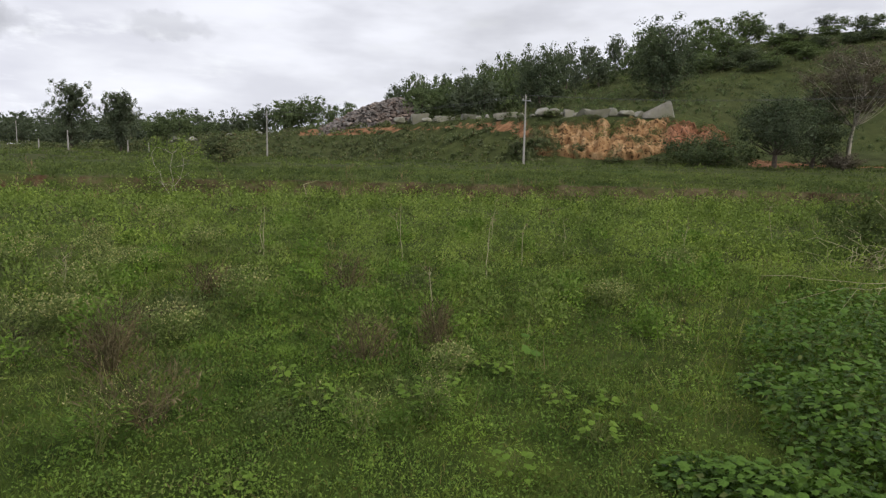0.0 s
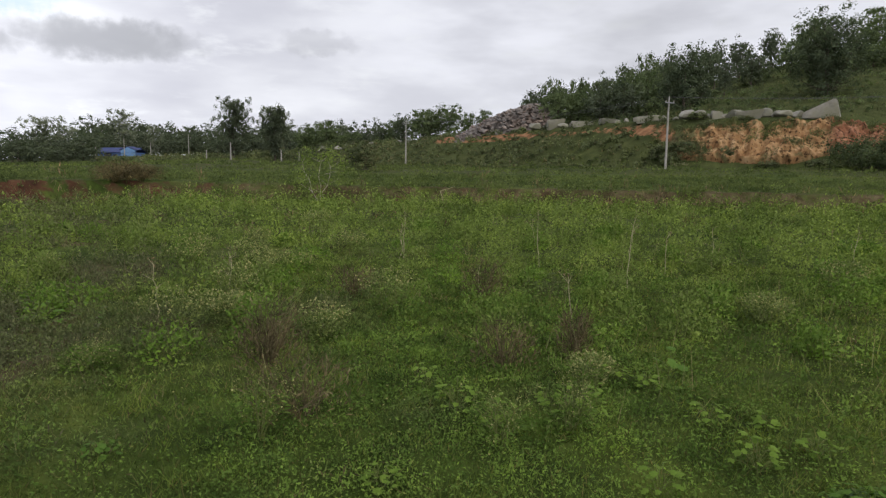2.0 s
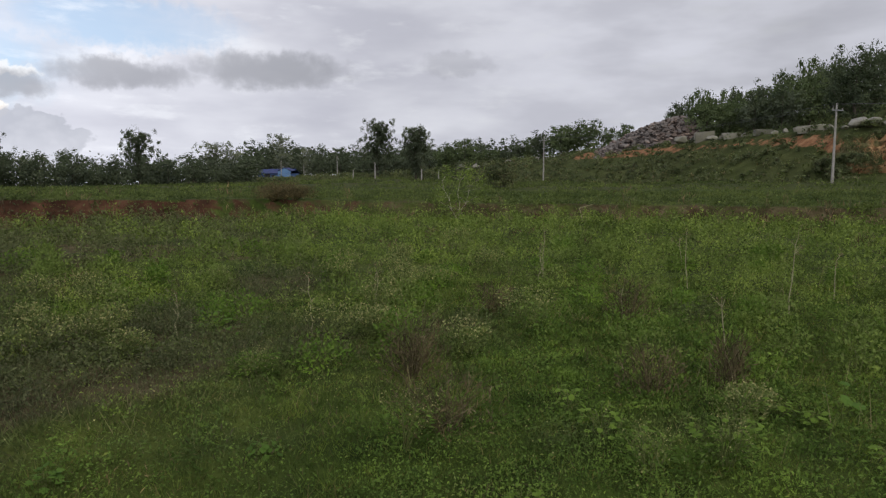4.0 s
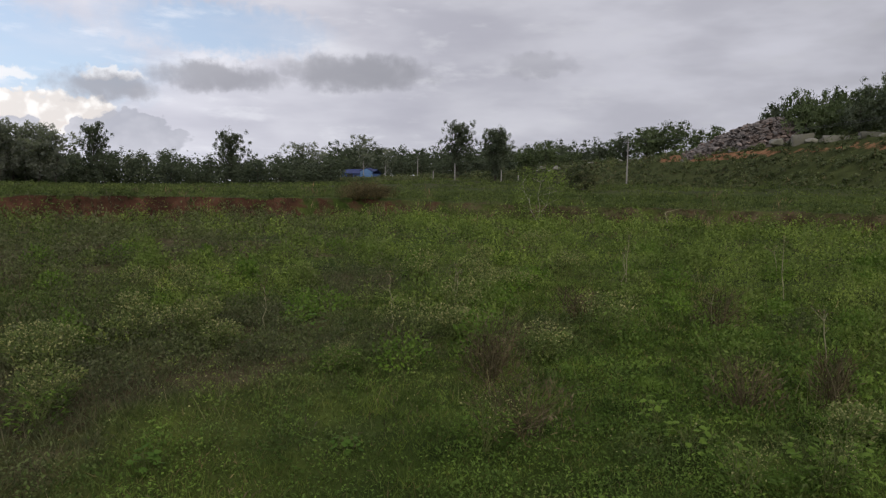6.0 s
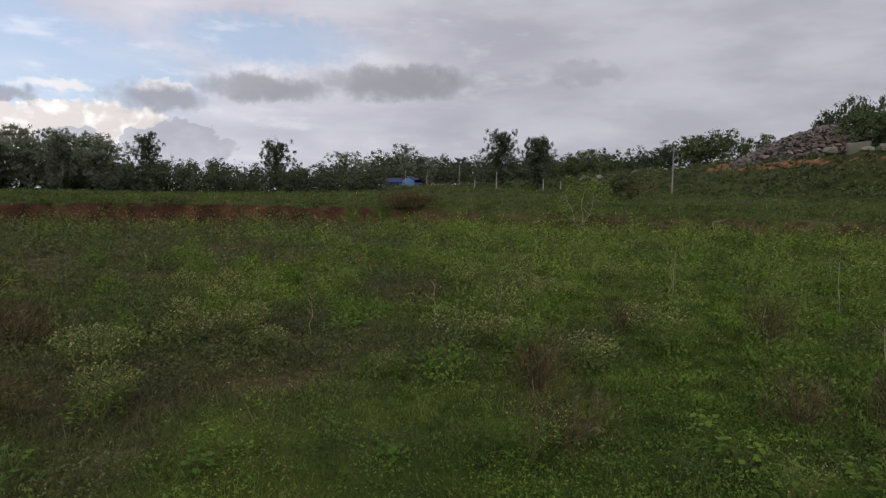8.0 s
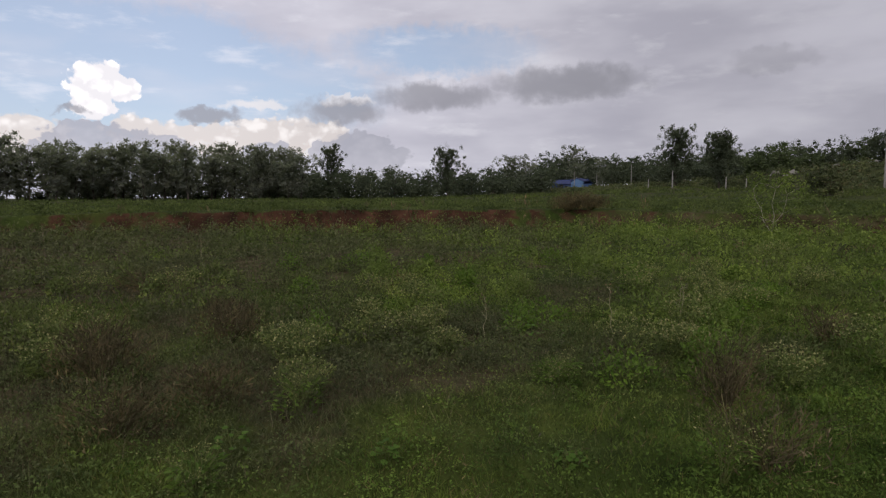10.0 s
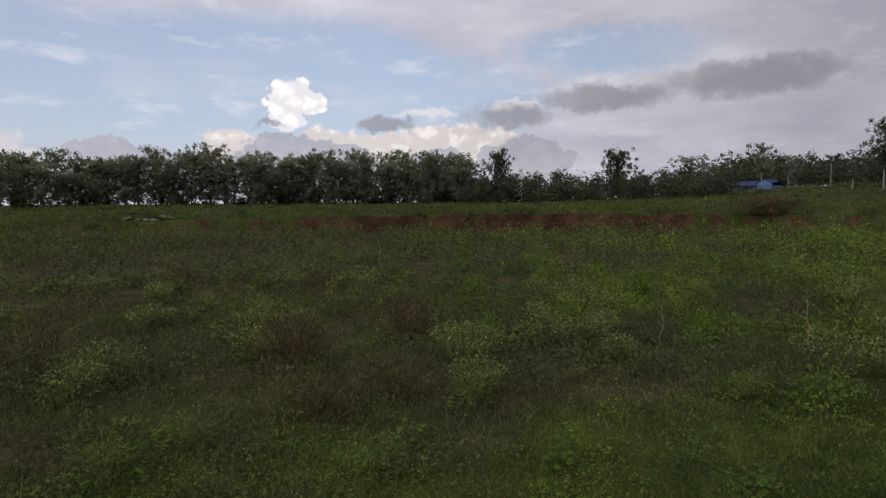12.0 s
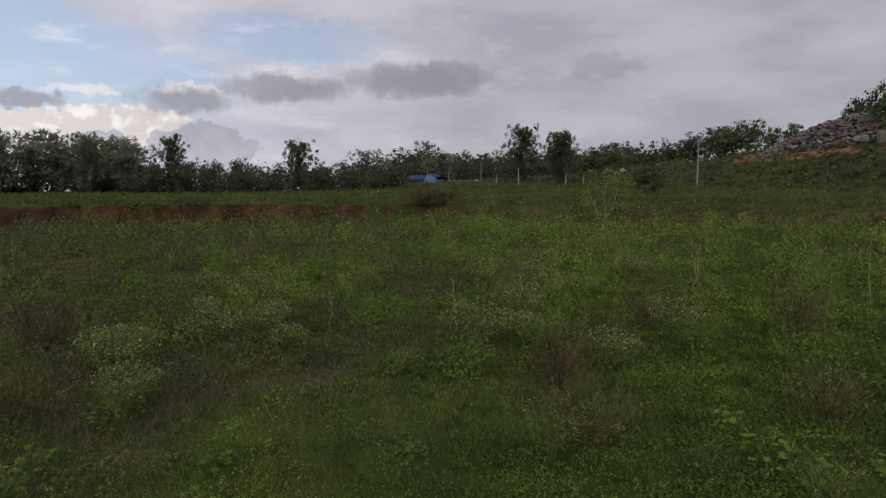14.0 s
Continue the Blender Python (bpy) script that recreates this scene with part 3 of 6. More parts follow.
# ground: one sheet to the horizon
def build_ground():
    fine = np.arange(-46, 116.1, 0.5)
    rest = np.arange(120, 310.1, 5.0)
    bs = np.concatenate([fine, rest])
    rs = np.concatenate([np.linspace(0.4, 26, 46), np.arange(26.3, 40, 0.27), np.arange(40.5, 66, 1.3), np.arange(66.5, 110, 1.0), np.geomspace(111, 3500, 42)])
    B, R = np.meshgrid(np.radians(bs), rs, indexing="ij")
    x, y = -np.sin(B) * R, np.cos(B) * R
    z = land(x, y)
    nb, nr = B.shape
    v = np.stack([x, y, z], -1).reshape(-1, 3)
    v = np.concatenate([v, [[0, 0, 0]]])
    i, j = np.meshgrid(np.arange(nb), np.arange(nr - 1), indexing="ij")
    i2 = (i + 1) % nb
    f = np.stack([i * nr + j, i * nr + j + 1, i2 * nr + j + 1, i2 * nr + j], -1).reshape(-1, 4)
    me = mesh_np("ground", v, f, M_GROUND, smooth=True)
    bm = bmesh.new()
    bm.from_mesh(me)
    bm.verts.ensure_lookup_table()
    c = bm.verts[len(v) - 1]
    for k in range(nb):
        bm.faces.new((c, bm.verts[k * nr], bm.verts[((k + 1) % nb) * nr]))
    bmesh.ops.recalc_face_normals(bm, faces=bm.faces[:])
    bm.to_mesh(me)
    bm.free()
    b, d = bearing(v[:, 0], v[:, 1]), np.hypot(v[:, 0], v[:, 1])
    db = bank_distance(b, v[:, 0], v[:, 1])
    red = np.interp(b, [-60, -20, 5, 20, 30, 42, 47, 70, 75, 84, 100, 130], [0.2, 0.3, 0.38, 0.36, 0.36, 0.5, 0.72, 0.78, 0.5, 0.4, 0.34, 0.3])
    bare = red * np.clip((d - db + 0.9) / 0.5, 0, 1) * np.clip((db + 0.8 - d) / 0.2, 0, 1)
    track = np.clip(1 - np.abs(d - 75) / 4.5, 0, 1) * np.clip((-24.5 - b) / 1.5, 0, 1)
    dc, df = along(CREST, b)[0], along(FOOT, b)[0]
    strip = np.clip(1 - np.abs(d - (dc - 2.5)) / 3.5, 0, 1) * np.clip((b + 9) / 2, 0, 1) * np.clip((14 - b) / 2, 0, 1)
    bare = np.maximum(bare, np.maximum(track * 1.3, strip * np.interp(b, [-7, 0, 4, 7, 13], [0.7, 0.5, 0.5, 1.15, 1.15])))
    dry = np.clip(1 - np.abs(d - db - 0.2) / 3.5, 0, 1) * np.interp(b, [-60, -10, 20, 35, 60], [0.6, 0.7, 0.6, 0.5, 0.45])
    dry = np.maximum(dry, 0.45 * np.clip((d - 40) / 20, 0, 1) * np.interp(b, [-8, 0, 20, 40], [0, 0.4, 0.8, 0.8]))
    dry = np.maximum(dry, 0.9 * withering(v[:, 0], v[:, 1]))
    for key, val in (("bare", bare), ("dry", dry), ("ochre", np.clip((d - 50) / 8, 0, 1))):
        a = me.attributes.new(key, "FLOAT", "POINT")
        a.data.foreach_set("value", val.astype(np.float32))
    ob = new("ground", me)
    tagged(ob, "weedy green field over red soil with a low cut bank", "ground", kind="structure")
    return ob


ground = build_ground()


def build_cut():
    """The gullied orange face of the embankment."""
    nu, nv = 330, 64
    b = np.linspace(-24.4, -6.6, nu)[:, None]
    v = np.linspace(-0.06, 1.08, nv)[None]
    d0, _ = along(FOOT, b)
    d1, _ = along(CREST, b)
    d = d0 + (d1 - d0) * v
    x, y = -np.sin(np.radians(b)) * d, np.cos(np.radians(b)) * d
    s = np.radians(b) * 71
    run = s + 0.35 * vnoise(s, v * 3, 1.5, 15, 2)
    rib = 1 - 2 * np.abs(vnoise(run, v * 1.1, 1.3, 11, 2)) + 0.5 * vnoise(run, v * 2.0, 0.45, 14, 2)
    lump = vnoise(s, v * 7, 1.0, 12, 3) * 0.45 + vnoise(s, v * 8, 0.4, 13, 2) * 0.3
    low = np.interp(b, [-24, -20, -16, -11, -8.5, -7], [0.35, 0.25, 0.04, 0.04, 0.1, 0.2]) + 0.05 * vnoise(s, s * 0, 1.3, 16, 3)
    high = np.interp(b, [-24, -18, -13, -11, -9.5, -8, -7], [0.97, 0.97, 0.93, 0.9, 0.84, 0.72, 0.5]) + 0.12 * vnoise(s, s * 0, 1.6, 17, 3)
    edge = np.clip((b + 24.4) / 1.0, 0, 1) * np.clip((-6.6 - b) / 1.0, 0, 1)
    edge = edge * np.clip((v - low) / 0.07, 0, 1) * np.clip((high - v) / 0.07, 0, 1)
    out = -0.55 + edge * (0.95 + 0.36 * rib + lump)
    z = land(x, y)
    th = np.arctan2(5.0, 6.0)
    xx = x + np.sin(np.radians(b)) * out * math.sin(th)
    yy = y - np.cos(np.radians(b)) * out * math.sin(th)
    zz = z + out * math.cos(th)
    i, j = np.meshgrid(np.arange(nu - 1), np.arange(nv - 1), indexing="ij")
    f = np.stack([i * nv + j, i * nv + j + 1, (i + 1) * nv + j + 1, (i + 1) * nv + j], -1).reshape(-1, 4)[:, ::-1]
    me = mesh_np("embankment", np.stack([xx, yy, zz], -1).reshape(-1, 3), f, M_CUT)
    ss, vv, bb = s + 0 * v, v + 0 * s, b + 0 * v
    # grass and small weeds that have taken root on the face
    w = np.clip(np.interp(bb, [-24, -19, -14, -11, -9, -7], [0.1, 0.12, 0.22, 0.35, 0.8, 1.0]) + np.clip((vv - 0.62) * 2, 0, 0.7) + 1.1 * vnoise(ss, vv * 8, 1.6, 18, 3) - 0.3, 0, 1)
    w = (w * (edge > 0.3) + 1e-9).ravel()
    k = RNG.choice(len(w), 1100, p=w / w.sum())
    k = np.repeat(k, 14)
    c = np.stack([xx, yy, zz], -1).reshape(-1, 3)[k] + RNG.normal(size=(len(k), 3)) * [0.22, 0.22, 0.1]
    size = 0.1 + 0.14 * RNG.random(len(k))
    gv, gf = leaf_cards(c, RNG.normal(size=c.shape) * 0.6 + [0, -0.3, 0.9], RNG.normal(size=c.shape), size, size * 0.35)
    tagged(new("face_grass", mesh_np("face_grass", gv, gf, M_SLOPE)), "grass and weeds rooted on the earth face", "plants", kind="stuff")
    put_value(me, "red", np.clip((-18.3 - bb) / 0.8, 0, 1).ravel())
    put_value(me, "grassy", (np.interp(bb, [-24, -19.5, -17, -12, -9, -7], [0.1, 0.15, 0.3, 0.3, 0.5, 0.75]) + np.clip((vv - 0.68) * 1.3, 0, 0.4) + np.clip((0.12 - vv) * 3, 0, 0.4)).ravel())
    tagged(new("embankment", me), "gullied orange earth face of a cut embankment", "earth bank", kind="structure")


build_cut()


# meadow plants that nobody could count
def scatter(n, d0, d1, k, b0=-46.0, b1=114.0):
    """Places in the field: k = 2 is even by area, smaller k is denser near by."""
    d = (d0 ** k + (d1 ** k - d0 ** k) * RNG.random(n)) ** (1 / k)
    b = np.radians(b0 + (b1 - b0) * RNG.random(n))
    return -np.sin(b) * d, np.cos(b) * d, d, np.degrees(b)


def stuff(name, v, f, mat, label, tuft=None):
    me = mesh_np(name, v, f, mat)
    c = v[f].mean(1)
    val = withering(c[:, 0], c[:, 1])
    per = np.zeros(len(v))
    per[f.ravel()] = np.repeat(val, f.shape[1])
    put_value(me, "withered", per)
    if tuft is not None:
        put_value(me, "tuft", tuft)
    return tagged(new(name, me), label, "plants", kind="stuff")


def turf():
    x, y, d, b = scatter(250000, 1.6, 12, 0.95)
    keep = vnoise(x, y, 0.7, 21, 3) + 0.55 * RNG.random(len(x)) > -0.3
    x, y, d = x[keep], y[keep], d[keep]
    n = len(x)
    lean = RNG.normal(size=(n, 3)) * 0.8
    lean[:, 2] = 1
    hgt = (0.035 + 0.06 * RNG.random(n)) * (1 + 0.5 * vnoise(x, y, 0.8, 22, 2)) * (1 + d * 0.04)
    c = np.stack([x, y, land(x, y) - 0.01], -1)
    v, f = blades(c, lean, hgt, 0.0035 + 0.0012 * d)
    stuff("meadow_grass", v, f, M_GRASS, "short mixed green grass of the field")


def low_weeds():
    x, y, d, b = scatter(100000, 1.6, 11, 0.95)
    m = vnoise(x, y, 1.1, 23, 3)
    keep = m + 0.7 * RNG.random(len(x)) > 0.22
    x, y, d, m = x[keep], y[keep], d[keep], m[keep]
    n = len(x)
    h = np.clip(0.02 + 0.10 * RNG.random(n) * np.clip(m + 0.55, 0.2, 1.2), 0.01, 0.3)
    c = np.stack([x, y, land(x, y) + h], -1)
    t = RNG.random(n) * 2 * np.pi
    dd = np.stack([np.cos(t), np.sin(t), 0.35 * RNG.normal(size=n)], -1)
    nn = np.stack([0.38 * RNG.normal(size=n), 0.38 * RNG.normal(size=n), np.ones(n)], -1)
    size = (0.008 + 0.01 * RNG.random(n)) * (1 + d * 0.07)
    v, f = leaf_cards(c, dd, nn, size * 1.12, size * 0.72)
    stuff("creeping_weeds", v, f, M_CREEP, "low bright green creeping leafy weeds")


def tufts(name, mat, label, n, d0, d1, k, per, hgt, rad, leaf, seed, cut, shell=0.0, b0=-46.0, b1=114.0, up=0.7, where=None, aspect=0.4, rough=0.2):
    """Clumps of leafy stems as one mass of leaves; hgt, rad and leaf are (least, most) metres. shell: how far the leaves lie over a dome."""
    x, y, d, b = scatter(n, d0, d1, k, b0, b1)
    keep = vnoise(x, y, 2.6, seed, 3) + 0.5 * (RNG.random(n) - 0.5) > cut
    if where is not None:
        keep &= where(x, y, d, b)
    x, y, d = x[keep], y[keep], d[keep]
    n, d_ref = len(x), 0.5 * (max(d0, 2.5) + d1) * 0.8
    H = (hgt[0] + (hgt[1] - hgt[0]) * RNG.random(n) ** 1.3)
    H = H * np.clip(0.95 + 1.1 * vnoise(x, y, 1.9, seed + 50, 2), 0.35, 1.7)
    R = rad[0] + (rad[1] - rad[0]) * RNG.random(n)
    idx = np.repeat(np.arange(n), per)
    k2 = len(idx)
    g = unit(RNG.normal(size=(k2, 3)))
    g[:, 2] = np.abs(g[:, 2])
    fill = (0.55 + 0.5 * RNG.random(k2)) * (1 + 0.25 * np.sin(3 * np.arctan2(g[:, 1], g[:, 0]) + 6.28 * RNG.random(n)[idx]))
    u = RNG.random(k2) ** 0.8
    cloud = RNG.normal(size=(k2, 2)) * 0.6 * (0.35 + 0.75 * u)[:, None]
    off = (shell * g[:, :2] * fill[:, None] + (1 - shell) * cloud) * R[idx][:, None]
    px, py = x[idx] + off[:, 0], y[idx] + off[:, 1]
    c = np.stack([px, py, land(px, py) + (shell * g[:, 2] * fill + (1 - shell) * u) * H[idx]], -1)
    loose = 0.7 - 0.25 * shell
    dd = np.stack([off[:, 0] / R[idx] + loose * RNG.normal(size=k2), off[:, 1] / R[idx] + loose * RNG.normal(size=k2), up + 0.6 * RNG.normal(size=k2)], -1)
    nn = np.stack([off[:, 0] / R[idx], off[:, 1] / R[idx], 0.45 + 0.6 * u], -1) + RNG.normal(size=(k2, 3)) * 0.3
    nn = nn * (1 - shell) + shell * (g * 0.75 + [0, 0, 0.5] + RNG.normal(size=(k2, 3)) * rough)
    size = (leaf[0] + (leaf[1] - leaf[0]) * RNG.random(k2)) * np.clip(np.hypot(px, py) / d_ref, 0.4, 1.3)
    v, f = leaf_cards(c, dd, nn, size, size * aspect)
    stuff(name, v, f, mat, label, np.repeat(np.clip(RNG.normal(size=n) * 0.27, -0.5, 0.5)[idx], 4))


def in_field(x, y, d, b):
    return d < bank_distance(b, x, y) - 0.3


def on_plateau(x, y, d, b):
    return (d > bank_distance(b, x, y) + 0.9) & (d < along(FOOT, b)[0] + 3)


def on_slope(x, y, d, b):
    return (d > along(FOOT, b)[0] - 3) & (d < along(CREST, b)[0] + 1) & ~((b < -8.5) & (b > -23.5))


def on_hill(x, y, d, b):
    return (d > along(BENCH, b)[0] - 2) & (d < along(RIDGE, b)[0] + 6) & (vnoise(x, y, 14, 41, 2) > -0.25)


def in_left(lo, hi):
    """In the field, and the more so the further to the left."""
    return lambda x, y, d, b: in_field(x, y, d, b) & (RNG.random(len(d)) < np.interp(b, [lo, hi], [0.12, 1.0]))


def wiry_stems():
    x, y, d, b = scatter(8000, 4.0, 30, 1.2)
    keep = (vnoise(x, y, 1.6, 34, 3) + 0.6 * (RNG.random(len(x)) - 0.5) > -0.05) & in_field(x, y, d, b)
    x, y, d = x[keep], y[keep], d[keep]
    n = len(x)
    lean = RNG.normal(size=(n, 3)) * 0.3
    lean[:, 2] = 1
    c = np.stack([x, y, land(x, y)], -1)
    v, f = blades(c, lean, (0.12 + 0.3 * RNG.random(n) ** 1.5) * (0.8 + 0.03 * d), 0.0018 + 0.0009 * d)
    stuff("wiry_stems", v, f, M_WIRY, "thin pale wiry stems standing out of the grass")


def flower_specks():
    x, y, d, b = scatter(9000, 2.2, 18, 1.0)
    keep = (vnoise(x, y, 1.5, 35, 3) > 0.24) & in_field(x, y, d, b)
    x, y, d = x[keep], y[keep], d[keep]
    n = len(x)
    c = np.stack([x, y, land(x, y) + 0.12 + 0.2 * RNG.random(n)], -1)
    size = (0.007 + 0.007 * RNG.random(n)) * (0.8 + 0.08 * d)
    v, f = leaf_cards(c, RNG.normal(size=(n, 3)), RNG.normal(size=(n, 3)) + [0, 0, 1], size, size * 0.8)
    stuff("tiny_flowers", v, f, M_FLOWER, "tiny off-white flowers scattered over the weeds")


def turf_behind():
    """The same grass carried on thinly where the camera only turns its back."""
    x1, y1, d1, _ = scatter(14000, 0.15, 1.7, 1.6, 0.0, 360.0)
    x2, y2, d2, _ = scatter(36000, 1.5, 16, 1.1, 113.0, 315.0)
    x, y, d = np.concatenate([x1, x2]), np.concatenate([y1, y2]), np.concatenate([d1, d2])
    n = len(x)
    lean = RNG.normal(size=(n, 3)) * 0.55
    lean[:, 2] = 1
    v, f = blades(np.stack([x, y, land(x, y) - 0.01], -1), lean, (0.05 + 0.07 * RNG.random(n)) * (1 + 0.04 * d), 0.006 + 0.003 * d)
    stuff("trodden_grass", v, f, M_GRASS, "short green grass round the standing place")


turf()
turf_behind()
low_weeds()
wiry_stems()
flower_specks()
tufts("near_weeds", M_CREEP, "ankle-high leafy weeds among the grass", 3400, 2.0, 10, 1.3, 30, (0.09, 0.3), (0.08, 0.22), (0.02, 0.046), 24, 0.0, 0.6, rough=0.32)
tufts("leafy_clumps", M_CREEP, "ankle-high clumps of small-leaved green weeds", 2200, 2.3, 10, 1.3, 50, (0.1, 0.34), (0.08, 0.26), (0.02, 0.042), 71, 0.08, 0.75, up=0.4, aspect=0.55, rough=0.3)
tufts("lip_grass", M_PLATEAU, "rough grass along the top of the cut bank", 5200, 29.5, 46, 1.6, 12, (0.06, 0.24), (0.2, 0.6), (0.07, 0.15), 72, -0.6, 0.6, where=lambda x, y, d, b: d > bank_distance(b, x, y) + 0.3, up=0.8, aspect=0.4)
tufts("knee_high_weeds", M_TALL, "knee-high yellowish green feathery weeds", 2300, 4.5, 16, 1.4, 70, (0.14, 0.55), (0.12, 0.36), (0.022, 0.05), 25, -0.1, 0.8, where=in_field, up=0.5, aspect=0.45, rough=0.12)
tufts("far_weeds", M_TALL, "dense bright green weeds along the far side of the field", 2900, 12, 33, 1.4, 60, (0.28, 0.9), (0.25, 0.7), (0.05, 0.11), 26, -0.4, 0.85, where=in_field, up=0.4, aspect=0.55, rough=0.08)
tufts("bank_foot_weeds", M_TALL, "tall green weeds against the foot of the cut bank", 1500, 24, 33, 1.8, 44, (0.4, 0.85), (0.25, 0.6), (0.06, 0.12), 39, -0.45, 0.8, up=0.5, aspect=0.5, where=lambda x, y, d, b: (d > bank_distance(b, x, y) - 4.5) & (d < bank_distance(b, x, y) - 0.4) & (RNG.random(len(d)) < np.interp(b, [-46, 33, 42, 78, 90], [1.0, 1.0, 0.12, 0.12, 0.7])))
tufts("grey_weeds", M_SAGE, "greyish green flowering weeds scattered through the field", 2600, 3.2, 30, 1.3, 40, (0.15, 0.5), (0.1, 0.32), (0.035, 0.08), 27, 0.05, 0.6, where=in_left(10, 80), up=0.8, aspect=0.35)
tufts("bank_straw", M_STRAW, "dry pinkish straw grass along the cut bank", 2300, 24, 40, 1.8, 14, (0.2, 0.6), (0.1, 0.4), (0.15, 0.34), 28, -0.2, up=2.2, aspect=0.1, where=lambda x, y, d, b: (np.abs(d - bank_distance(b, x, y) + 1.2) < 2.2) & (RNG.random(len(d)) < np.interp(b, [-46, 20, 40, 90], [1, 0.9, 0.5, 0.6])))
tufts("field_straw", M_DRY, "brown withered weeds scattered through the field", 4000, 3.0, 30, 1.4, 30, (0.1, 0.45), (0.1, 0.45), (0.06, 0.15), 29, 0.1, 0.3, up=1.4, aspect=0.14, where=in_left(25, 80))
tufts("bank_weeds", M_PLATEAU, "green weeds hanging over the edge of the cut bank", 5600, 27, 38, 2, 18, (0.12, 0.55), (0.2, 0.6), (0.08, 0.18), 33, -0.1, up=0.3, aspect=0.4, where=lambda x, y, d, b: np.abs(d - bank_distance(b, x, y) - 0.4) < 0.8)
tufts("upper_grass", M_PLATEAU, "rough green grass on the level ground beyond the bank", 8000, 34, 118, 0.9, 12, (0.05, 0.26), (0.3, 1.1), (0.14, 0.3), 30, -0.4, 0.7, where=on_plateau, up=0.7, aspect=0.45)
tufts("wood_undergrowth", M_TREE_HAZED, "dark bushes filling the far wood", 420, 192, 222, 2, 40, (2.0, 5.0), (1.4, 3.0), (0.4, 0.7), 36, -0.6, b0=17, b1=45, aspect=0.6)
tufts("grove_edge", M_TREE_HAZED, "dark low bushes under the edge of the grove", 520, 117, 127, 2, 30, (0.7, 2.0), (0.8, 1.8), (0.3, 0.55), 40, -0.12, 0.7, b0=59, b1=118, up=0.5, aspect=0.6, where=lambda x, y, d, b: (b < 80) | (RNG.random(len(b)) < 0.25))
tufts("wood_edge", M_TREE_HAZED, "dark bushes along the edge of the wood", 300, 128, 146, 2, 40, (1.4, 3.6), (1.0, 2.2), (0.3, 0.55), 37, -0.6, b0=40, b1=66, aspect=0.6)


# trees
def ball_base(level):
    bm = bmesh.new()
    bmesh.ops.create_icosphere(bm, subdivisions=level, radius=1.0)
    v = np.array([p.co for p in bm.verts])
    f = np.array([[p.index for p in q.verts] for q in bm.faces])
    bm.free()
    return v, f


BALL = {1: ball_base(1)}


def leaf_clumps(rng, C, cr, per, leaf, level, flat=0.8, drift=(0.0, 0.0, 0.0), aspect=0.6, core=0.45, heart=None):
    """Clumps of foliage: sprays inside, small leaves all round them, all turned to the light side of their clump and crown."""
    k = len(C)
    away = np.zeros_like(C) if heart is None else unit(C - heart)
    def cards(n, reach, loose, size, width, lean):
        idx = np.repeat(np.arange(k), n)
        g = unit(rng.normal(size=(len(idx), 3)) + [0, 0, 0.3])
        P = C[idx] + g * (cr[idx] * (reach[0] + reach[1] * rng.random(len(idx))))[:, None] * [1, 1, flat]
        dd = rng.normal(size=P.shape) * 0.7
        dd = dd + (lean * g if drift[2] > 0.3 else -0.75 * g * (dd * g).sum(1, keepdims=True)) + np.array(drift)
        nn = 0.4 * g + 0.65 * away[idx] + [0, 0, 0.8 if drift[2] > 0.3 else 0.4] + rng.normal(size=P.shape) * loose
        sz = size(idx) * (0.6 + 0.8 * rng.random(len(idx)))
        v, q = leaf_cards(P - unit(dd) * (sz * 0.3)[:, None], dd, nn, sz, sz * width)
        return v, np.concatenate([q[:, [0, 1, 2]], q[:, [0, 2, 3]]])
    v, f = cards(level, (0.0, 0.5), 0.3, lambda i: np.minimum(cr[i] * core * 2, leaf * 1.9), 0.7, 0.3)
    lv, lf = cards(per, (0.55, 0.36), 0.22, lambda i: np.full(len(i), leaf), aspect, 0.6)
    return np.concatenate([v, lv]), np.concatenate([f, lf + len(v)])


def scrub(name, mat, label, n, d0, d1, b0, b1, radius, where, seed, cut, per=24, leaf=0.2):
    """Low bushes as one mass: ragged lumps set on the slope."""
    x, y, d, b = scatter(n, d0, d1, 2, b0, b1)
    keep = (vnoise(x, y, 7.0, seed, 3) + 0.5 * (RNG.random(n) - 0.5) > cut) & where(x, y, d, b)
    x, y = x[keep], y[keep]
    r = radius[0] + (radius[1] - radius[0]) * RNG.random(len(x)) ** 1.5
    r = r * np.clip(1 + 0.9 * vnoise(x, y, 5.0, seed + 9, 2), 0.5, 1.7)
    C = np.stack([x, y, land(x, y) + r * (0.2 + 0.5 * RNG.random(len(x)))], -1)
    stuff(name, *leaf_clumps(RNG, C, r, per, leaf, 3, 0.8), mat, label)


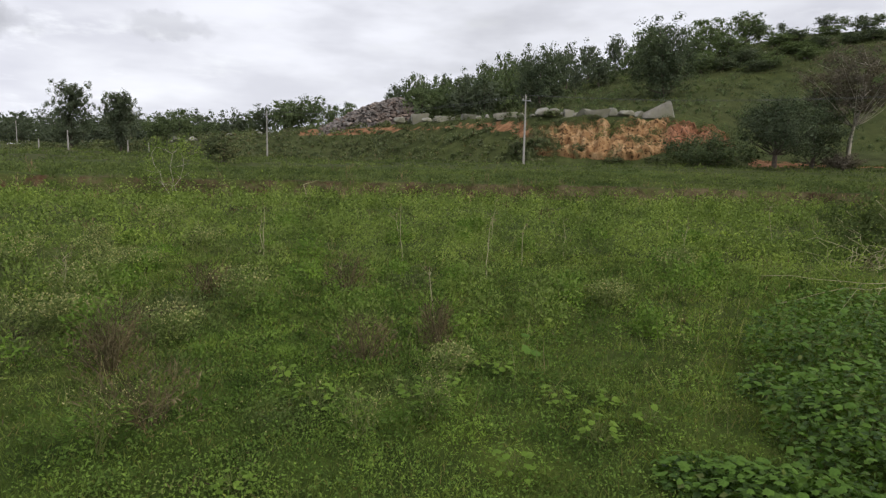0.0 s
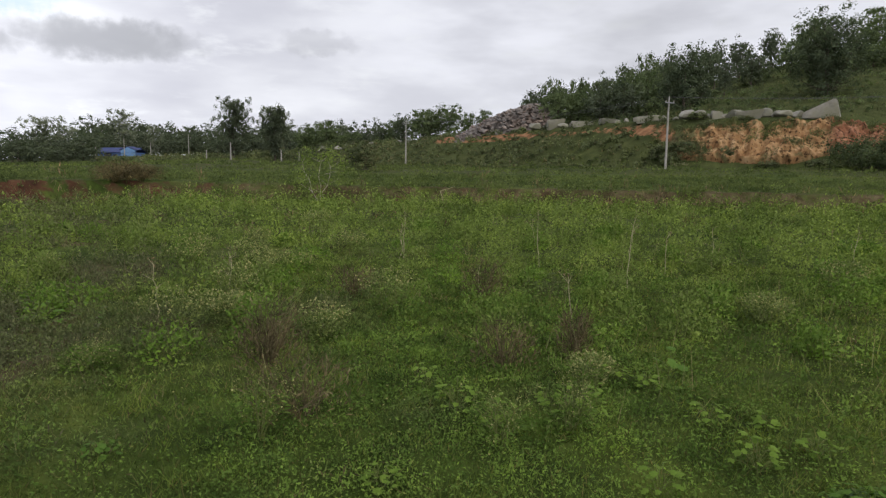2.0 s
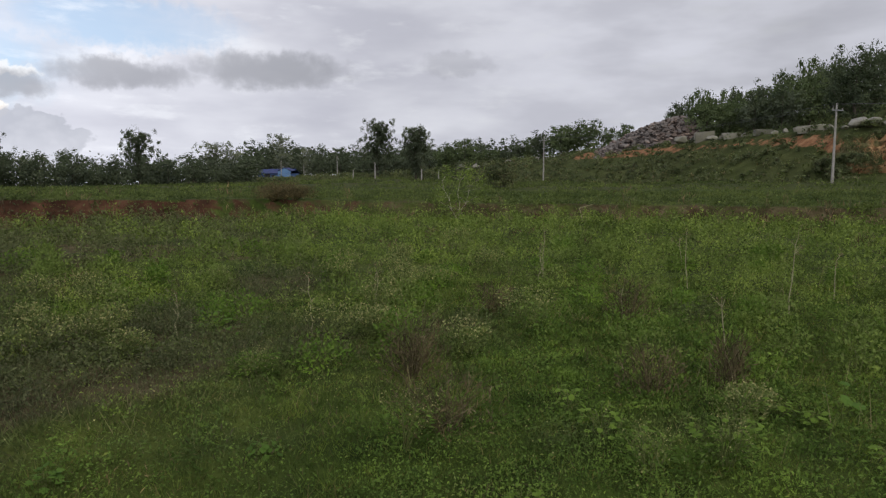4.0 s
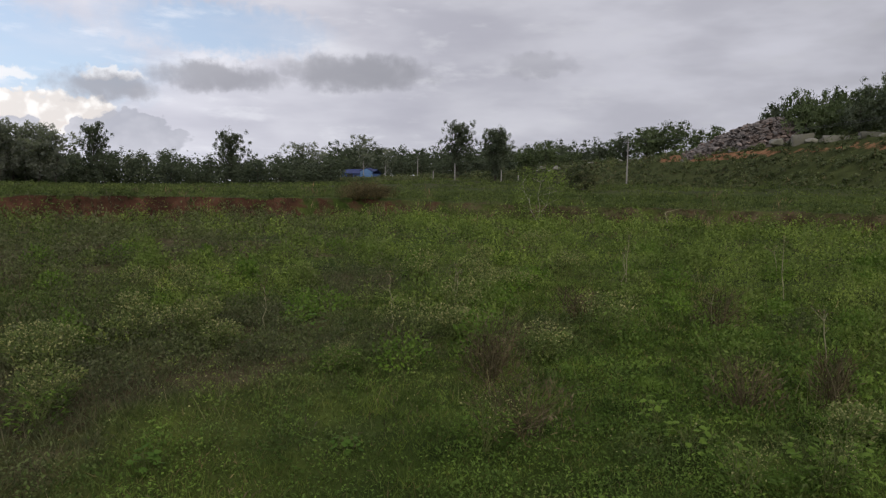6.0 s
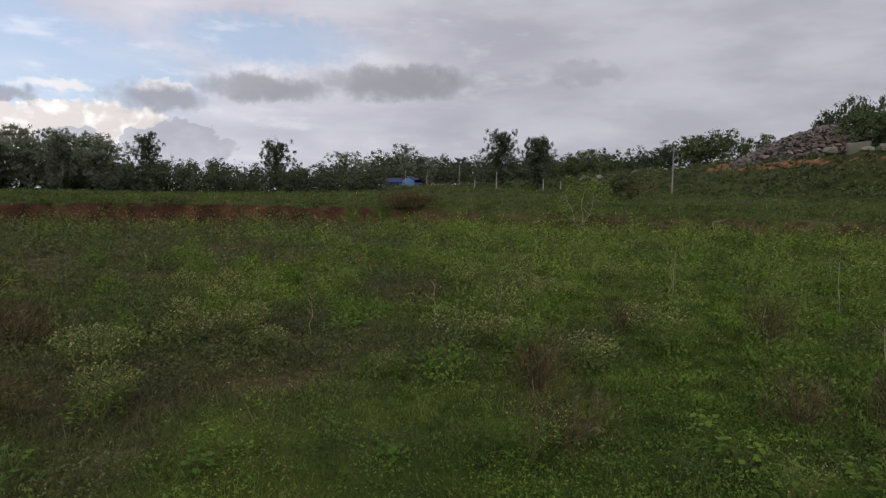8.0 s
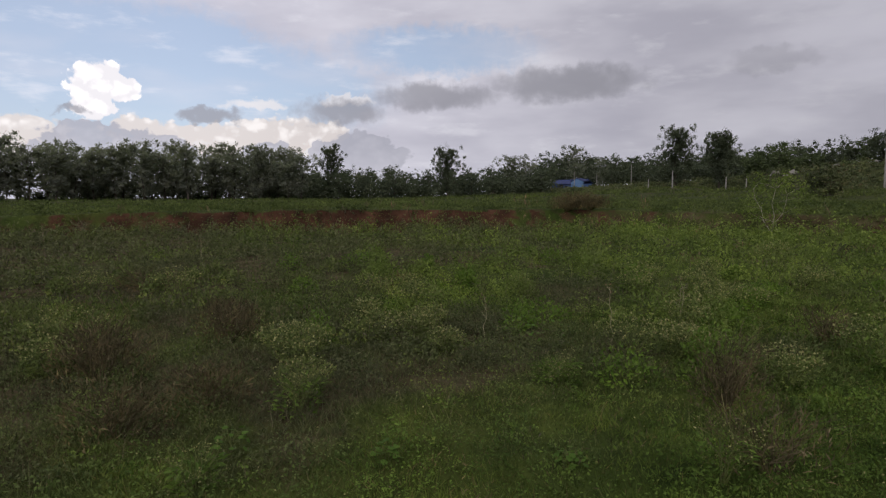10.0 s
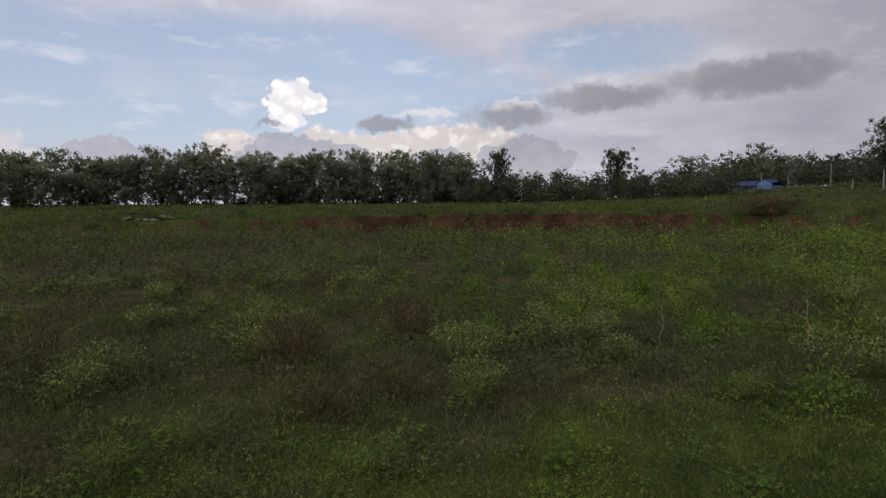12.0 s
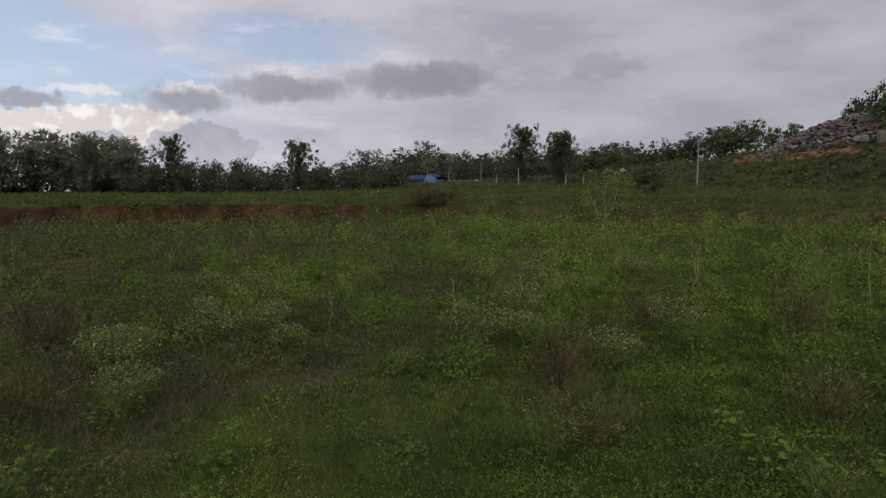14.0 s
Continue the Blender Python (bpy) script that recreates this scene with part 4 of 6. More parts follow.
def tree_parts(h, rad, low, limbs, per, leaf, form, seed, trunk_r=0.14, forks=1, lump=0.25, sides=5, level=4):
    """Stems and leaves of one tree at the origin: a trunk, limbs that leave it, and clumps of leaves along each limb."""
    rng = np.random.default_rng(seed)
    upward = form in ("ragged", "spire")
    paths, stems = [], []
    for k in range(forks):
        a = rng.random() * 6.283
        off = 0.0 if forks == 1 else rad * 0.3
        lean = 0.05 * h * math.sin(1.6 + seed)
        top = np.array([off * math.cos(a) + lean, off * math.sin(a), h * 0.93 if upward else low + (h - low) * 0.7])
        q = bent((0.1 * off * math.cos(a), 0.1 * off * math.sin(a), -0.3), top, trunk_r * (1 if forks == 1 else 0.75), trunk_r * 0.2, 8, 0, 0.01 * h)
        paths.append(q)
        stems.append(q)
    C, cr = [], []
    heart = np.array([0.0, 0.0, low + (h - low) * 0.4])
    for i in range(limbs):
        q = stems[i % forks]
        u = (i + rng.random()) / limbs
        a = i * 2.4 + rng.normal() * 0.3
        if upward:
            z0 = low * 0.8 + (h * 0.93 - low * 0.8) * u
            wide = (1 - u) ** 0.55 if form == "spire" else 0.35 + 0.75 * math.sin(min(1.0, 0.25 + u * 0.95) * 2.6)
            reach = rad * max(0.18, wide) * rng.uniform(0.55, 1.1)
            k = int(np.clip(np.searchsorted(q[:, 2], z0), 1, len(q) - 1))
            s0 = q[k - 1, :3] + (q[k, :3] - q[k - 1, :3]) * (z0 - q[k - 1, 2]) / max(1e-6, q[k, 2] - q[k - 1, 2])
            tip = s0 + np.array([math.cos(a) * reach + 0.02 * h * u, math.sin(a) * reach, reach * rng.uniform(0.6, 1.3)])
            tip[2] = min(tip[2], h * rng.uniform(0.96, 1.03))
            along_limb, swell = (0.15, 0.45, 0.75, 1.0), (1.1, 1.15, 0.95, 0.6)
        else:
            gz = 1 - 1.95 * u if form != "flat" else 1 - 0.9 * u
            gr = math.sqrt(max(0.0, 1 - gz * gz)) if abs(gz) < 1 else 0.0
            full = rng.uniform(0.72, 1.0)
            mid = low + (h - low) * (0.5 if form != "flat" else 0.3)
            tip = np.array([math.cos(a) * gr * rad * full, math.sin(a) * gr * rad * full, mid + gz * (h - mid if gz > 0 else mid - low) * full])
            z0 = np.clip(tip[2] - 0.7 * np.hypot(tip[0], tip[1]) - 0.1 * h, 0.75 * low, q[-1, 2])
            k = int(np.clip(np.searchsorted(q[:, 2], z0), 1, len(q) - 1))
            s0 = q[k, :3]
            along_limb, swell = ((0.5, 0.78, 0.97), (1.15, 1.2, 1.0))
        if i % 2 == 0:
            paths.append(bent(s0, tip, trunk_r * 0.16, 0.01, 4, -0.04 * rad))
        inner = s0 if upward else np.array([q[-1, 0], q[-1, 1], mid])
        for t, w in zip(along_limb, swell):
            C.append(inner + (tip - inner) * t + rng.normal(size=3) * 0.09 * rad)
            cr.append(rad * lump * w * rng.uniform(0.7, 1.25))
    C, cr = np.array(C), np.array(cr)
    C[:, 2] = np.maximum(C[:, 2], low * 0.8 + cr * 0.5)
    drift = (0.35, 0.0, 0.8) if upward else (0.0, 0.0, 0.05)
    lv, lf = leaf_clumps(rng, C, cr, per, leaf, level, 1.3 if upward else 0.75, drift, 0.42 if upward else 0.6, 0.42, heart)
    tv, tf = tubes(paths, sides)
    return tv, tf, lv, lf


def make_tree(name, label, group, mats, at, h, rad, low, limbs, per, leaf, form, seed, trunk_r=0.14, forks=1, category="tree", lump=0.25, sides=5, level=4):
    tv, tf, lv, lf = tree_parts(h, rad, low, limbs, per, leaf, form, seed, trunk_r, forks, lump, sides, level)
    root = thing(name, label, category, group, at)
    part("trunk", mesh_np("trunk", tv, tf, mats[0], True), root)
    part("crown", mesh_np("crown", lv, lf, mats[1]), root)
    return root


def stand(b, d, turn=0.0, wide=1.0, tall=1.0, sink=0.1, lean=0.0):
    x, y = spot(b, d)
    return pose(x, y, float(land(x, y)) - sink, lean, 0, turn) @ Matrix.Diagonal((wide, wide, tall, 1))


scrub("slope_scrub", M_SLOPE, "dark green scrub covering the embankment slope", 5600, 66, 140, -9, 40, (0.3, 0.85), on_slope, 31, -0.6, 24, 0.24)
scrub("hill_scrub", M_GREEN_HAZED, "green scrub dotted over the hillside", 2600, 84, 156, -46, 24, (0.35, 1.2), on_hill, 32, -0.15, 24, 0.28)
tufts("hill_grass", M_SLOPE, "rough olive grass over the hillside", 4200, 82, 152, 2, 12, (0.2, 0.6), (0.3, 0.9), (0.2, 0.4), 38, -0.4, b0=-46, b1=14, where=lambda x, y, d, b: d > along(BENCH, b)[0] - 2, up=1.4, aspect=0.25)
GROVE = "trees of the far grove"
grove = [make_tree("grove_tree", "tall dark ragged grove tree with a slender bare lower trunk", GROVE, (M_BARK, M_OAK_HAZED), stand(64 + 4.0 * k, 112), 8.4 + 0.5 * (k % 3), 2.7, 1.3 if k % 2 else 0.8, 25, 12, 0.32, "ragged", 50 + k, 0.12, lump=0.26, sides=3, level=4) for k in range(5)]
wood = [make_tree("wood_tree", "dark leafy tree in a dense far wood", "trees of the far wood", (M_BARK, M_TREE_HAZED), stand(44 + 3.4 * k, 138), 6.6, 2.6, 0.2, 25, 12, 0.3, "round", 70 + k, 0.14, lump=0.32, sides=3, level=3) for k in range(4)]
hill = [make_tree("hill_tree", "broad green tree on the rocky hillside", "trees on the hill", (M_BARK, M_GREEN_HAZED if k % 2 else M_TREE_HAZED), stand(-3 - 5 * k, 120), 6.0, 2.7, 0.2, 34, 16, 0.28, "round", 90 + k, 0.16, lump=0.3, sides=3, level=4) for k in range(4)]


def plant_rows():
    r = random.Random(3)
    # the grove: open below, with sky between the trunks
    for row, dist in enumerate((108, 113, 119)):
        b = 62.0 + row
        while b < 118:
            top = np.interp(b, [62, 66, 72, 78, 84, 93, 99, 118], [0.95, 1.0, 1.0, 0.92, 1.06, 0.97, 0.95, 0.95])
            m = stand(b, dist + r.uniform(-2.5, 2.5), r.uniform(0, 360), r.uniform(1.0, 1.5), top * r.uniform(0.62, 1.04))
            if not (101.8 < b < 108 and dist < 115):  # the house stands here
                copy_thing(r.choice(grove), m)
            b += r.uniform(1.0, 2.0)
    # undergrowth below the grove, with gaps where the sky looks through
    b = 60.0
    while b < 118:
        if b < 80 or r.random() < 0.4:
            copy_thing(r.choice(wood), stand(b, 121 + r.uniform(-3, 2), r.uniform(0, 360), r.uniform(0.7, 1.1), r.uniform(0.45, 0.8) if b < 80 else r.uniform(0.16, 0.42)))
        b += r.uniform(0.9, 1.7)
    # the dense wood on the level and up the rise
    for dist, b0, b1, step, size in ((132, 41, 64, 1.9, 0.88), (140, 42, 66, 2.0, 1.0), (150, 43, 64, 2.4, 1.06), (196, 26, 46, 1.5, 0.9), (202, 24, 44, 1.7, 1.35), (214, 20, 44, 1.8, 1.65), (228, 18, 42, 2.2, 1.95)):
        b = b0
        while b < b1:
            copy_thing(r.choice(wood if r.random() < 0.9 else grove), stand(b, dist + r.uniform(-4, 4), r.uniform(0, 360), size * r.uniform(1.0, 1.5), size * (r.uniform(0.75, 1.05) if dist > 170 else r.uniform(0.6, 1.12))))
            b += step * r.uniform(0.6, 1.4)


plant_rows()
copy_thing(grove[1], stand(103.1, 103.5, 80, 1.0, 0.95))
copy_thing(grove[3], stand(104.8, 103.0, 200, 1.0, 0.9))
# bearing, distance, height, half width: the trees that stand out
TALL_ONES = [(29.9, 110, 9.2, 2.9), (26.5, 108, 8.2, 2.6), (49.2, 122, 9.2, 3.3), (59.3, 120, 9.4, 2.7), (65.5, 105, 8.2, 2.8), (62.9, 118, 7.6, 2.0)]
for k, (b, d, h, w) in enumerate(TALL_ONES):
    make_tree("tall_tree", "tall dark wind-ruffled tree standing above the wood", "tall trees", (M_BARK, M_TREE_HAZED if k < 4 else M_OAK_HAZED), stand(b, d), h, w, 0.7, 64 if k < 2 else 52, 34, 0.22, "ragged", 120 + k, 0.2, lump=0.24 if k < 2 else 0.205, level=8)
HILL_SPOTS = [(23.0, 140, 6.0, 4.2), (20.5, 145, 3.4, 3.2), (17.0, 144, 4.8, 3.6), (14.6, 138, 6.2, 4.4), (12.4, 137, 6.8, 4.8), (9.8, 140, 4.6, 1.9), (18.8, 146, 3.2, 2.2), (8.4, 146, 5.0, 2.2),
              (3.4, 112, 6.6, 3.2), (1.2, 116, 6.0, 3.2), (-0.8, 118, 5.8, 3.0), (-2.6, 116, 7.0, 3.0), (-4.4, 118, 8.0, 3.3), (-6.0, 122, 7.6, 3.0), (4.6, 116, 5.2, 2.4),
              (2.2, 108, 4.6, 2.8), (0.4, 109, 4.2, 2.6), (-1.4, 106, 4.6, 2.8), (-3.4, 104, 5.0, 2.8), (-5.2, 108, 5.6, 2.8), (-6.6, 114, 6.0, 2.6)]
SLOPE_SPOTS = [(-9.3, 125, 9.5, 1.7), (-10.3, 130, 9.4, 1.6), (-12.1, 136, 8.2, 2.3), (-11.1, 118, 5.8, 1.6), (-13.3, 122, 3.9, 1.5), (-14.3, 140, 7.8, 2.3), (-17.1, 138, 8.4, 3.9), (-15.7, 122, 6.2, 2.3), (-19.8, 130, 5.9, 1.7),
               (-21.5, 145, 7.5, 4.0), (-22.9, 135, 5.0, 3.3), (-24.2, 148, 6.4, 3.6), (-25.1, 150, 2.9, 2.4), (-21.0, 122, 4.0, 2.6), (-24.2, 128, 3.1, 3.3), (-26.5, 138, 2.2, 2.8), (-26.6, 150, 2.2, 0.9), (-27.5, 142, 2.2, 2.7),
               (-26.0, 124, 2.2, 2.3), (-28.5, 128, 2.2, 2.0), (-29.6, 150, 2.8, 2.2), (-29.8, 143, 2.2, 2.4), (-30.7, 150, 2.2, 1.1), (-31.8, 150, 2.2, 1.3), (-32.8, 150, 2.2, 1.5), (-31.2, 138, 2.2, 2.3), (-32.6, 140, 2.2, 2.5),
               (-20.6, 140, 4.8, 3.0), (-23.3, 140, 2.5, 2.9), (-27.7, 132, 2.2, 3.1), (-29.2, 136, 2.2, 2.7), (-32.0, 146, 2.2, 2.4), (-25.1, 122, 2.2, 2.3), (-22.6, 124, 2.4, 2.6), (-34.2, 150, 3.6, 2.4), (-35.5, 140, 6.0, 3.2),
               (-38, 130, 7, 3.5)]
rr = random.Random(8)
for b, d, h, w in HILL_SPOTS:
    twin = w >= 3.0
    for s in (-1, 1) if twin else (0,):
        wide = w / 2.7 * (0.78 if twin else 1.05)
        copy_thing(rr.choice(hill), stand(b + s * math.degrees(0.45 * w / d), d + s * rr.uniform(0, 2.5), rr.uniform(0, 360), wide, h / 6.0 * (1.42 if b < 4.5 else 1.15) * (rr.uniform(0.78, 1.02) if s > 0 else 1.0), 0.11 * h))
for b, d, h, w in SLOPE_SPOTS:
    copy_thing(rr.choice(hill), stand(b, d, rr.uniform(0, 360), max(w / 2.7 * 1.1, 0.11 * h), h / 6.0 * 1.02, 0.04 * h))
make_tree("shade_tree", "dense dark green round tree above the boulders", "", (M_BARK, M_SHADE), stand(-8.1, 96), 9.6, 3.9, -0.3, 80, 36, 0.24, "round", 140, 0.25, lump=0.23)
make_tree("shade_tree", "broad dark green tree behind the boulders", "", (M_BARK, M_SHADE), stand(-18.2, 100), 11.8, 5.2, -0.4, 110, 36, 0.26, "round", 141, 0.3, lump=0.21)
make_tree("field_tree", "leafy dark tree with a short dark trunk at the field edge", "", (M_BARK, M_SHADE), stand(-26.9, 66), 6.9, 3.9, 1.2, 80, 50, 0.17, "round", 142, 0.26, lump=0.24)
make_tree("field_tree", "dark dense tree beside a pale-trunked tree", "", (M_BARK, M_SHADE), stand(-29.5, 71), 7.6, 3.3, -0.3, 80, 46, 0.16, "round", 143, 0.22, lump=0.22)
make_tree("withered_tree", "brownish withering tree with a forked pale trunk", "", (M_PALEBARK, M_BROWNLEAF), stand(-31.4, 72), 11.4, 5.0, 4.4, 90, 46, 0.17, "round", 144, 0.26, 2, lump=0.15)
make_tree("pale_tree", "pale-stemmed tree with sparse green leaves", "", (M_PALEBARK, M_GREEN_HAZED), stand(-35.0, 60), 9.5, 2.4, 4.6, 14, 26, 0.18, "flat", 145, 0.2, lump=0.2)
make_tree("dark_bush", "wide dark green bush at the foot of the embankment", "", (M_BARK, M_THICKET), stand(-21.9, 64), 2.6, 4.4, 0.1, 60, 60, 0.15, "round", 146, 0.08, 3, "bush", lump=0.18)
make_tree("slope_bush", "dense dark green bush on the embankment slope", "", (M_BARK, M_SLOPE), stand(19.0, 60), 2.8, 1.8, 0.1, 30, 50, 0.13, "round", 147, 0.06, 3, "bush", lump=0.24)
make_tree("grey_bush", "low grey twiggy bush near the pale trunk", "", (M_BARK, M_BROWNLEAF), stand(-31.4, 66), 1.4, 1.7, 0.05, 30, 44, 0.11, "round", 148, 0.05, 3, "bush", lump=0.2)
make_tree("thorn_bush", "green leafy thorn bush with pale bare twigs", "", (M_STEM, M_PLATEAU), stand(-36.4, 15.5), 1.4, 1.7, 0.05, 60, 60, 0.06, "round", 150, 0.016, 6, "bush", lump=0.2)
CUT_BUSHES = [(-8.3, 69.5, 1.6, 1.4), (-11.5, 69.2, 1.1, 1.0), (-14.6, 67.8, 0.8, 1.2), (-18.0, 67.6, 0.9, 1.3), (-10.0, 72.6, 0.9, 1.1), (-12.6, 73.6, 0.7, 1.2), (-16.0, 73.2, 0.6, 1.2), (-23.2, 71.5, 1.0, 1.3), (-6.5, 70, 1.8, 1.6), (-9.2, 74.2, 0.8, 1.3)]
cut_bush = make_tree("cut_bush", "small green shrub growing on the earth face", "shrubs on the cut", (M_BARK, M_SLOPE), stand(-7.2, 68.6), 1.5, 1.3, 0.05, 18, 26, 0.14, "round", 151, 0.04, 3, "bush", lump=0.28)
for b, d, h, w in CUT_BUSHES:
    copy_thing(cut_bush, stand(b, d, 40 * b, w / 1.3, h / 1.5))


# stones
def rock_mesh(seed, mat, flat=0.7):
    rng = random.Random(seed)
    bm = bmesh.new()
    for _ in range(14):
        v = Vector((rng.gauss(0, 1), rng.gauss(0, 1), rng.gauss(0, 1))).normalized()
        bm.verts.new((v.x * rng.uniform(0.8, 1.1), v.y * rng.uniform(0.7, 1.0), v.z * flat * rng.uniform(0.8, 1.1)))
    hull = bmesh.ops.convex_hull(bm, input=bm.verts[:])
    loose = [g for g in hull["geom_interior"] if isinstance(g, bmesh.types.BMVert)]
    bmesh.ops.delete(bm, geom=loose, context="VERTS")
    bmesh.ops.bevel(bm, geom=bm.edges[:], offset=0.06, segments=1, affect="EDGES")
    me = bpy.data.meshes.new("rock")
    bm.to_mesh(me)
    bm.free()
    me.materials.append(mat)
    return me


def block_mesh(seed, mat):
    """A quarried block: a skewed box with worn edges."""
    rng = random.Random(seed)
    bm = bmesh.new()
    bmesh.ops.create_cube(bm, size=2.0)
    for v in bm.verts:
        v.co += Vector((rng.uniform(-0.25, 0.25), rng.uniform(-0.25, 0.25), rng.uniform(-0.3, 0.12)))
    bmesh.ops.bevel(bm, geom=bm.edges[:], offset=0.1, segments=2, affect="EDGES")
    me = bpy.data.meshes.new("block")
    bm.to_mesh(me)
    bm.free()
    me.materials.append(mat)
    return me


ROCKS = [rock_mesh(s, M_ROCK) for s in range(6)]
BLOCKS = [block_mesh(s, M_ROCK) for s in range(10, 14)]
# bearing, half width, half height, kind (0 lump, 1 block), turn
CREST_STONES = [(3.9, 1.3, 0.75, 0, 10), (3.1, 0.8, 0.7, 0, 40), (2.3, 1.1, 0.8, 1, 40), (1.6, 0.9, 0.4, 0, 20), (0.2, 1.1, 0.45, 1, 25), (-0.7, 0.8, 0.4, 0, 50), (-2.0, 0.9, 0.4, 1, 80), (-2.9, 0.5, 0.3, 0, 15),
                (-5.3, 1.3, 0.4, 1, 8), (-6.5, 0.7, 0.45, 0, 33), (-8.5, 1.5, 0.72, 0, 61), (-9.3, 1.1, 0.6, 0, 12), (-10.6, 0.5, 0.5, 1, 77), (-12.0, 1.7, 0.7, 0, 5), (-12.9, 1.2, 0.5, 1, 45), (-14.2, 0.9, 0.65, 0, 30), (-15.5, 1.3, 0.5, 0, 18), (-16.4, 1.1, 0.5, 0, 60), (-7.5, 0.4, 0.3, 0, 20), (-10.0, 0.45, 0.35, 0, 70), (-11.2, 0.5, 0.4, 0, 30), (-13.5, 0.4, 0.35, 1, 12), (-14.8, 0.5, 0.4, 0, 44), (-3.6, 0.5, 0.35, 0, 81), (-4.4, 0.35, 0.3, 1, 28), (1.0, 0.5, 0.4, 0, 9), (-16.9, 0.4, 0.3, 0, 55)]
for k, (b, w, h, kind, turn) in enumerate(CREST_STONES):
    d = float(along(CREST, b)[0]) + 1.0
    x, y = spot(b, d)
    me = (BLOCKS if kind else ROCKS)[k % 4]
    ob = new("boulder", me)
    ob.matrix_basis = pose(x, y, float(land(x, y)) + h * 0.55, 4 * math.sin(k), 5 * math.cos(k * 2), turn if not kind else b + turn * 0.2) @ Matrix.Diagonal((w, w * 0.8, h / (1.0 if kind else 0.7), 1))
    tagged(ob, "pale grey quarried granite block on the embankment edge" if kind else "rough grey granite boulder on the embankment edge", "boulder", "boulders along the embankment")


def wedge_stone():
    """The big slab that leans up to one side."""
    bm = bmesh.new()
    prof = [(-2.0, 0), (1.65, 0), (1.25, 1.75), (0.95, 1.8), (-1.9, 0.55)]
    vs = [[bm.verts.new((px + 0.1 * s, s * 1.1, pz * (1 - 0.1 * s))) for px, pz in prof] for s in (-1, 1)]
    bm.faces.new(vs[0])
    bm.faces.new(vs[1][::-1])
    for i in range(5):
        j = (i + 1) % 5
        bm.faces.new((vs[0][j], vs[0][i], vs[1][i], vs[1][j]))
    bmesh.ops.recalc_face_normals(bm, faces=bm.faces[:])
    bmesh.ops.bevel(bm, geom=bm.edges[:], offset=0.08, segments=2, affect="EDGES")
    me = bpy.data.meshes.new("slab")
    bm.to_mesh(me)
    bm.free()
    me.materials.append(M_ROCK)
    x, y = spot(-18.1, 74.5)
    ob = new("granite_slab", me)
    ob.matrix_basis = pose(x, y, float(land(x, y)) - 0.25, 0, 0, -18) @ Matrix.Diagonal((0.9, 0.9, 0.95, 1))
    tagged(ob, "large wedge-shaped grey granite slab on the embankment edge", "boulder", "boulders along the embankment")


wedge_stone()


def rubble_pile():
    """Quarry waste: a heap whose outer stones lie one on another."""
    x0, y0 = spot(6.4, 110)
    base = float(land(x0, y0))
    root = thing("rubble_pile", "big heap of purplish grey quarry rubble stones", "rubble pile", at=pose(x0, y0, base - 0.2, 0, 0, 6.2))
    kinds = [rock_mesh(30 + k, M_RUBBLE, 0.5) for k in range(8)]
    # heap profile along its length: low at the left end, high at the right
    def top(u, v):
        a = np.interp(u, [-8.6, -6.5, -4, -1, 2, 4.5, 7, 9], [0.0, 0.9, 2.2, 3.6, 4.5, 5.2, 4.2, 0.0])
        return a * max(0.0, 1 - (abs(v) / 6.0) ** 1.7)
    c6, s6 = math.cos(radians(6.2)), math.sin(radians(6.2))
    def lie(u, v):
        return land(x0 + c6 * u - s6 * v, y0 + s6 * u + c6 * v) - base
    nu, nv = 44, 24
    V = []
    for i in range(nu):
        for j in range(nv):
            u, v = -8.8 + 18.0 * i / (nu - 1), -6.2 + 12.4 * j / (nv - 1)
            V.append((u, v, top(u, v) + float(lie(u, v)) * max(0.0, 1 - top(u, v) / 3) - 0.6 + 0.25 * noise.noise((u, v, 1.0))))
    F = [(i * nv + j, (i + 1) * nv + j, (i + 1) * nv + j + 1, i * nv + j + 1) for i in range(nu - 1) for j in range(nv - 1)]
    part("core", mesh_np("core", np.array(V), F, M_RUBBLE), root)
    g = np.random.default_rng(6)
    n = 700
    u, v = g.uniform(-8.6, 8.8, n), -5.9 + 8.0 * g.random(n)
    tp = np.array([top(a, e) for a, e in zip(u, v)])
    c = np.stack([u, v, tp + lie(u, v) * np.clip(1 - tp / 3, 0, 1) - 0.1], -1)
    bv, bf = BALL[1]
    s = 0.16 + 0.28 * g.random(n) ** 2
    P = c[:, None] + bv[None] * (1 + 0.3 * g.normal(size=(n, len(bv), 1))) * s[:, None, None] * [1.2, 1, 0.8]
    F = (bf[None] + (np.arange(n) * len(bv))[:, None, None]).reshape(-1, 3)
    tagged(part("rubble_rest", mesh_np("rubble_rest", P.reshape(-1, 3), F, M_RUBBLE), root), kind="stuff")
    rng = random.Random(5)
    for k in range(300):
        u, v = rng.uniform(-8.6, 8.8), -5.9 + 7.5 * rng.random() ** 0.8
        z = top(u, v)
        if z <= 0.02 and rng.random() < 0.6:
            continue
        s = rng.choice((0.24, 0.32, 0.4, 0.58)) * rng.uniform(0.8, 1.2)
        ob = part("stone", rng.choice(kinds), root)
        ob.matrix_basis = pose(u, v, z + float(lie(u, v)) * max(0.0, 1 - z / 3) - 0.15 + 0.3 * rng.random(), rng.uniform(-40, 40), rng.uniform(-40, 40), rng.uniform(0, 360)) @ Matrix.Diagonal((s * 1.2, s, s * 0.9, 1))


rubble_pile()


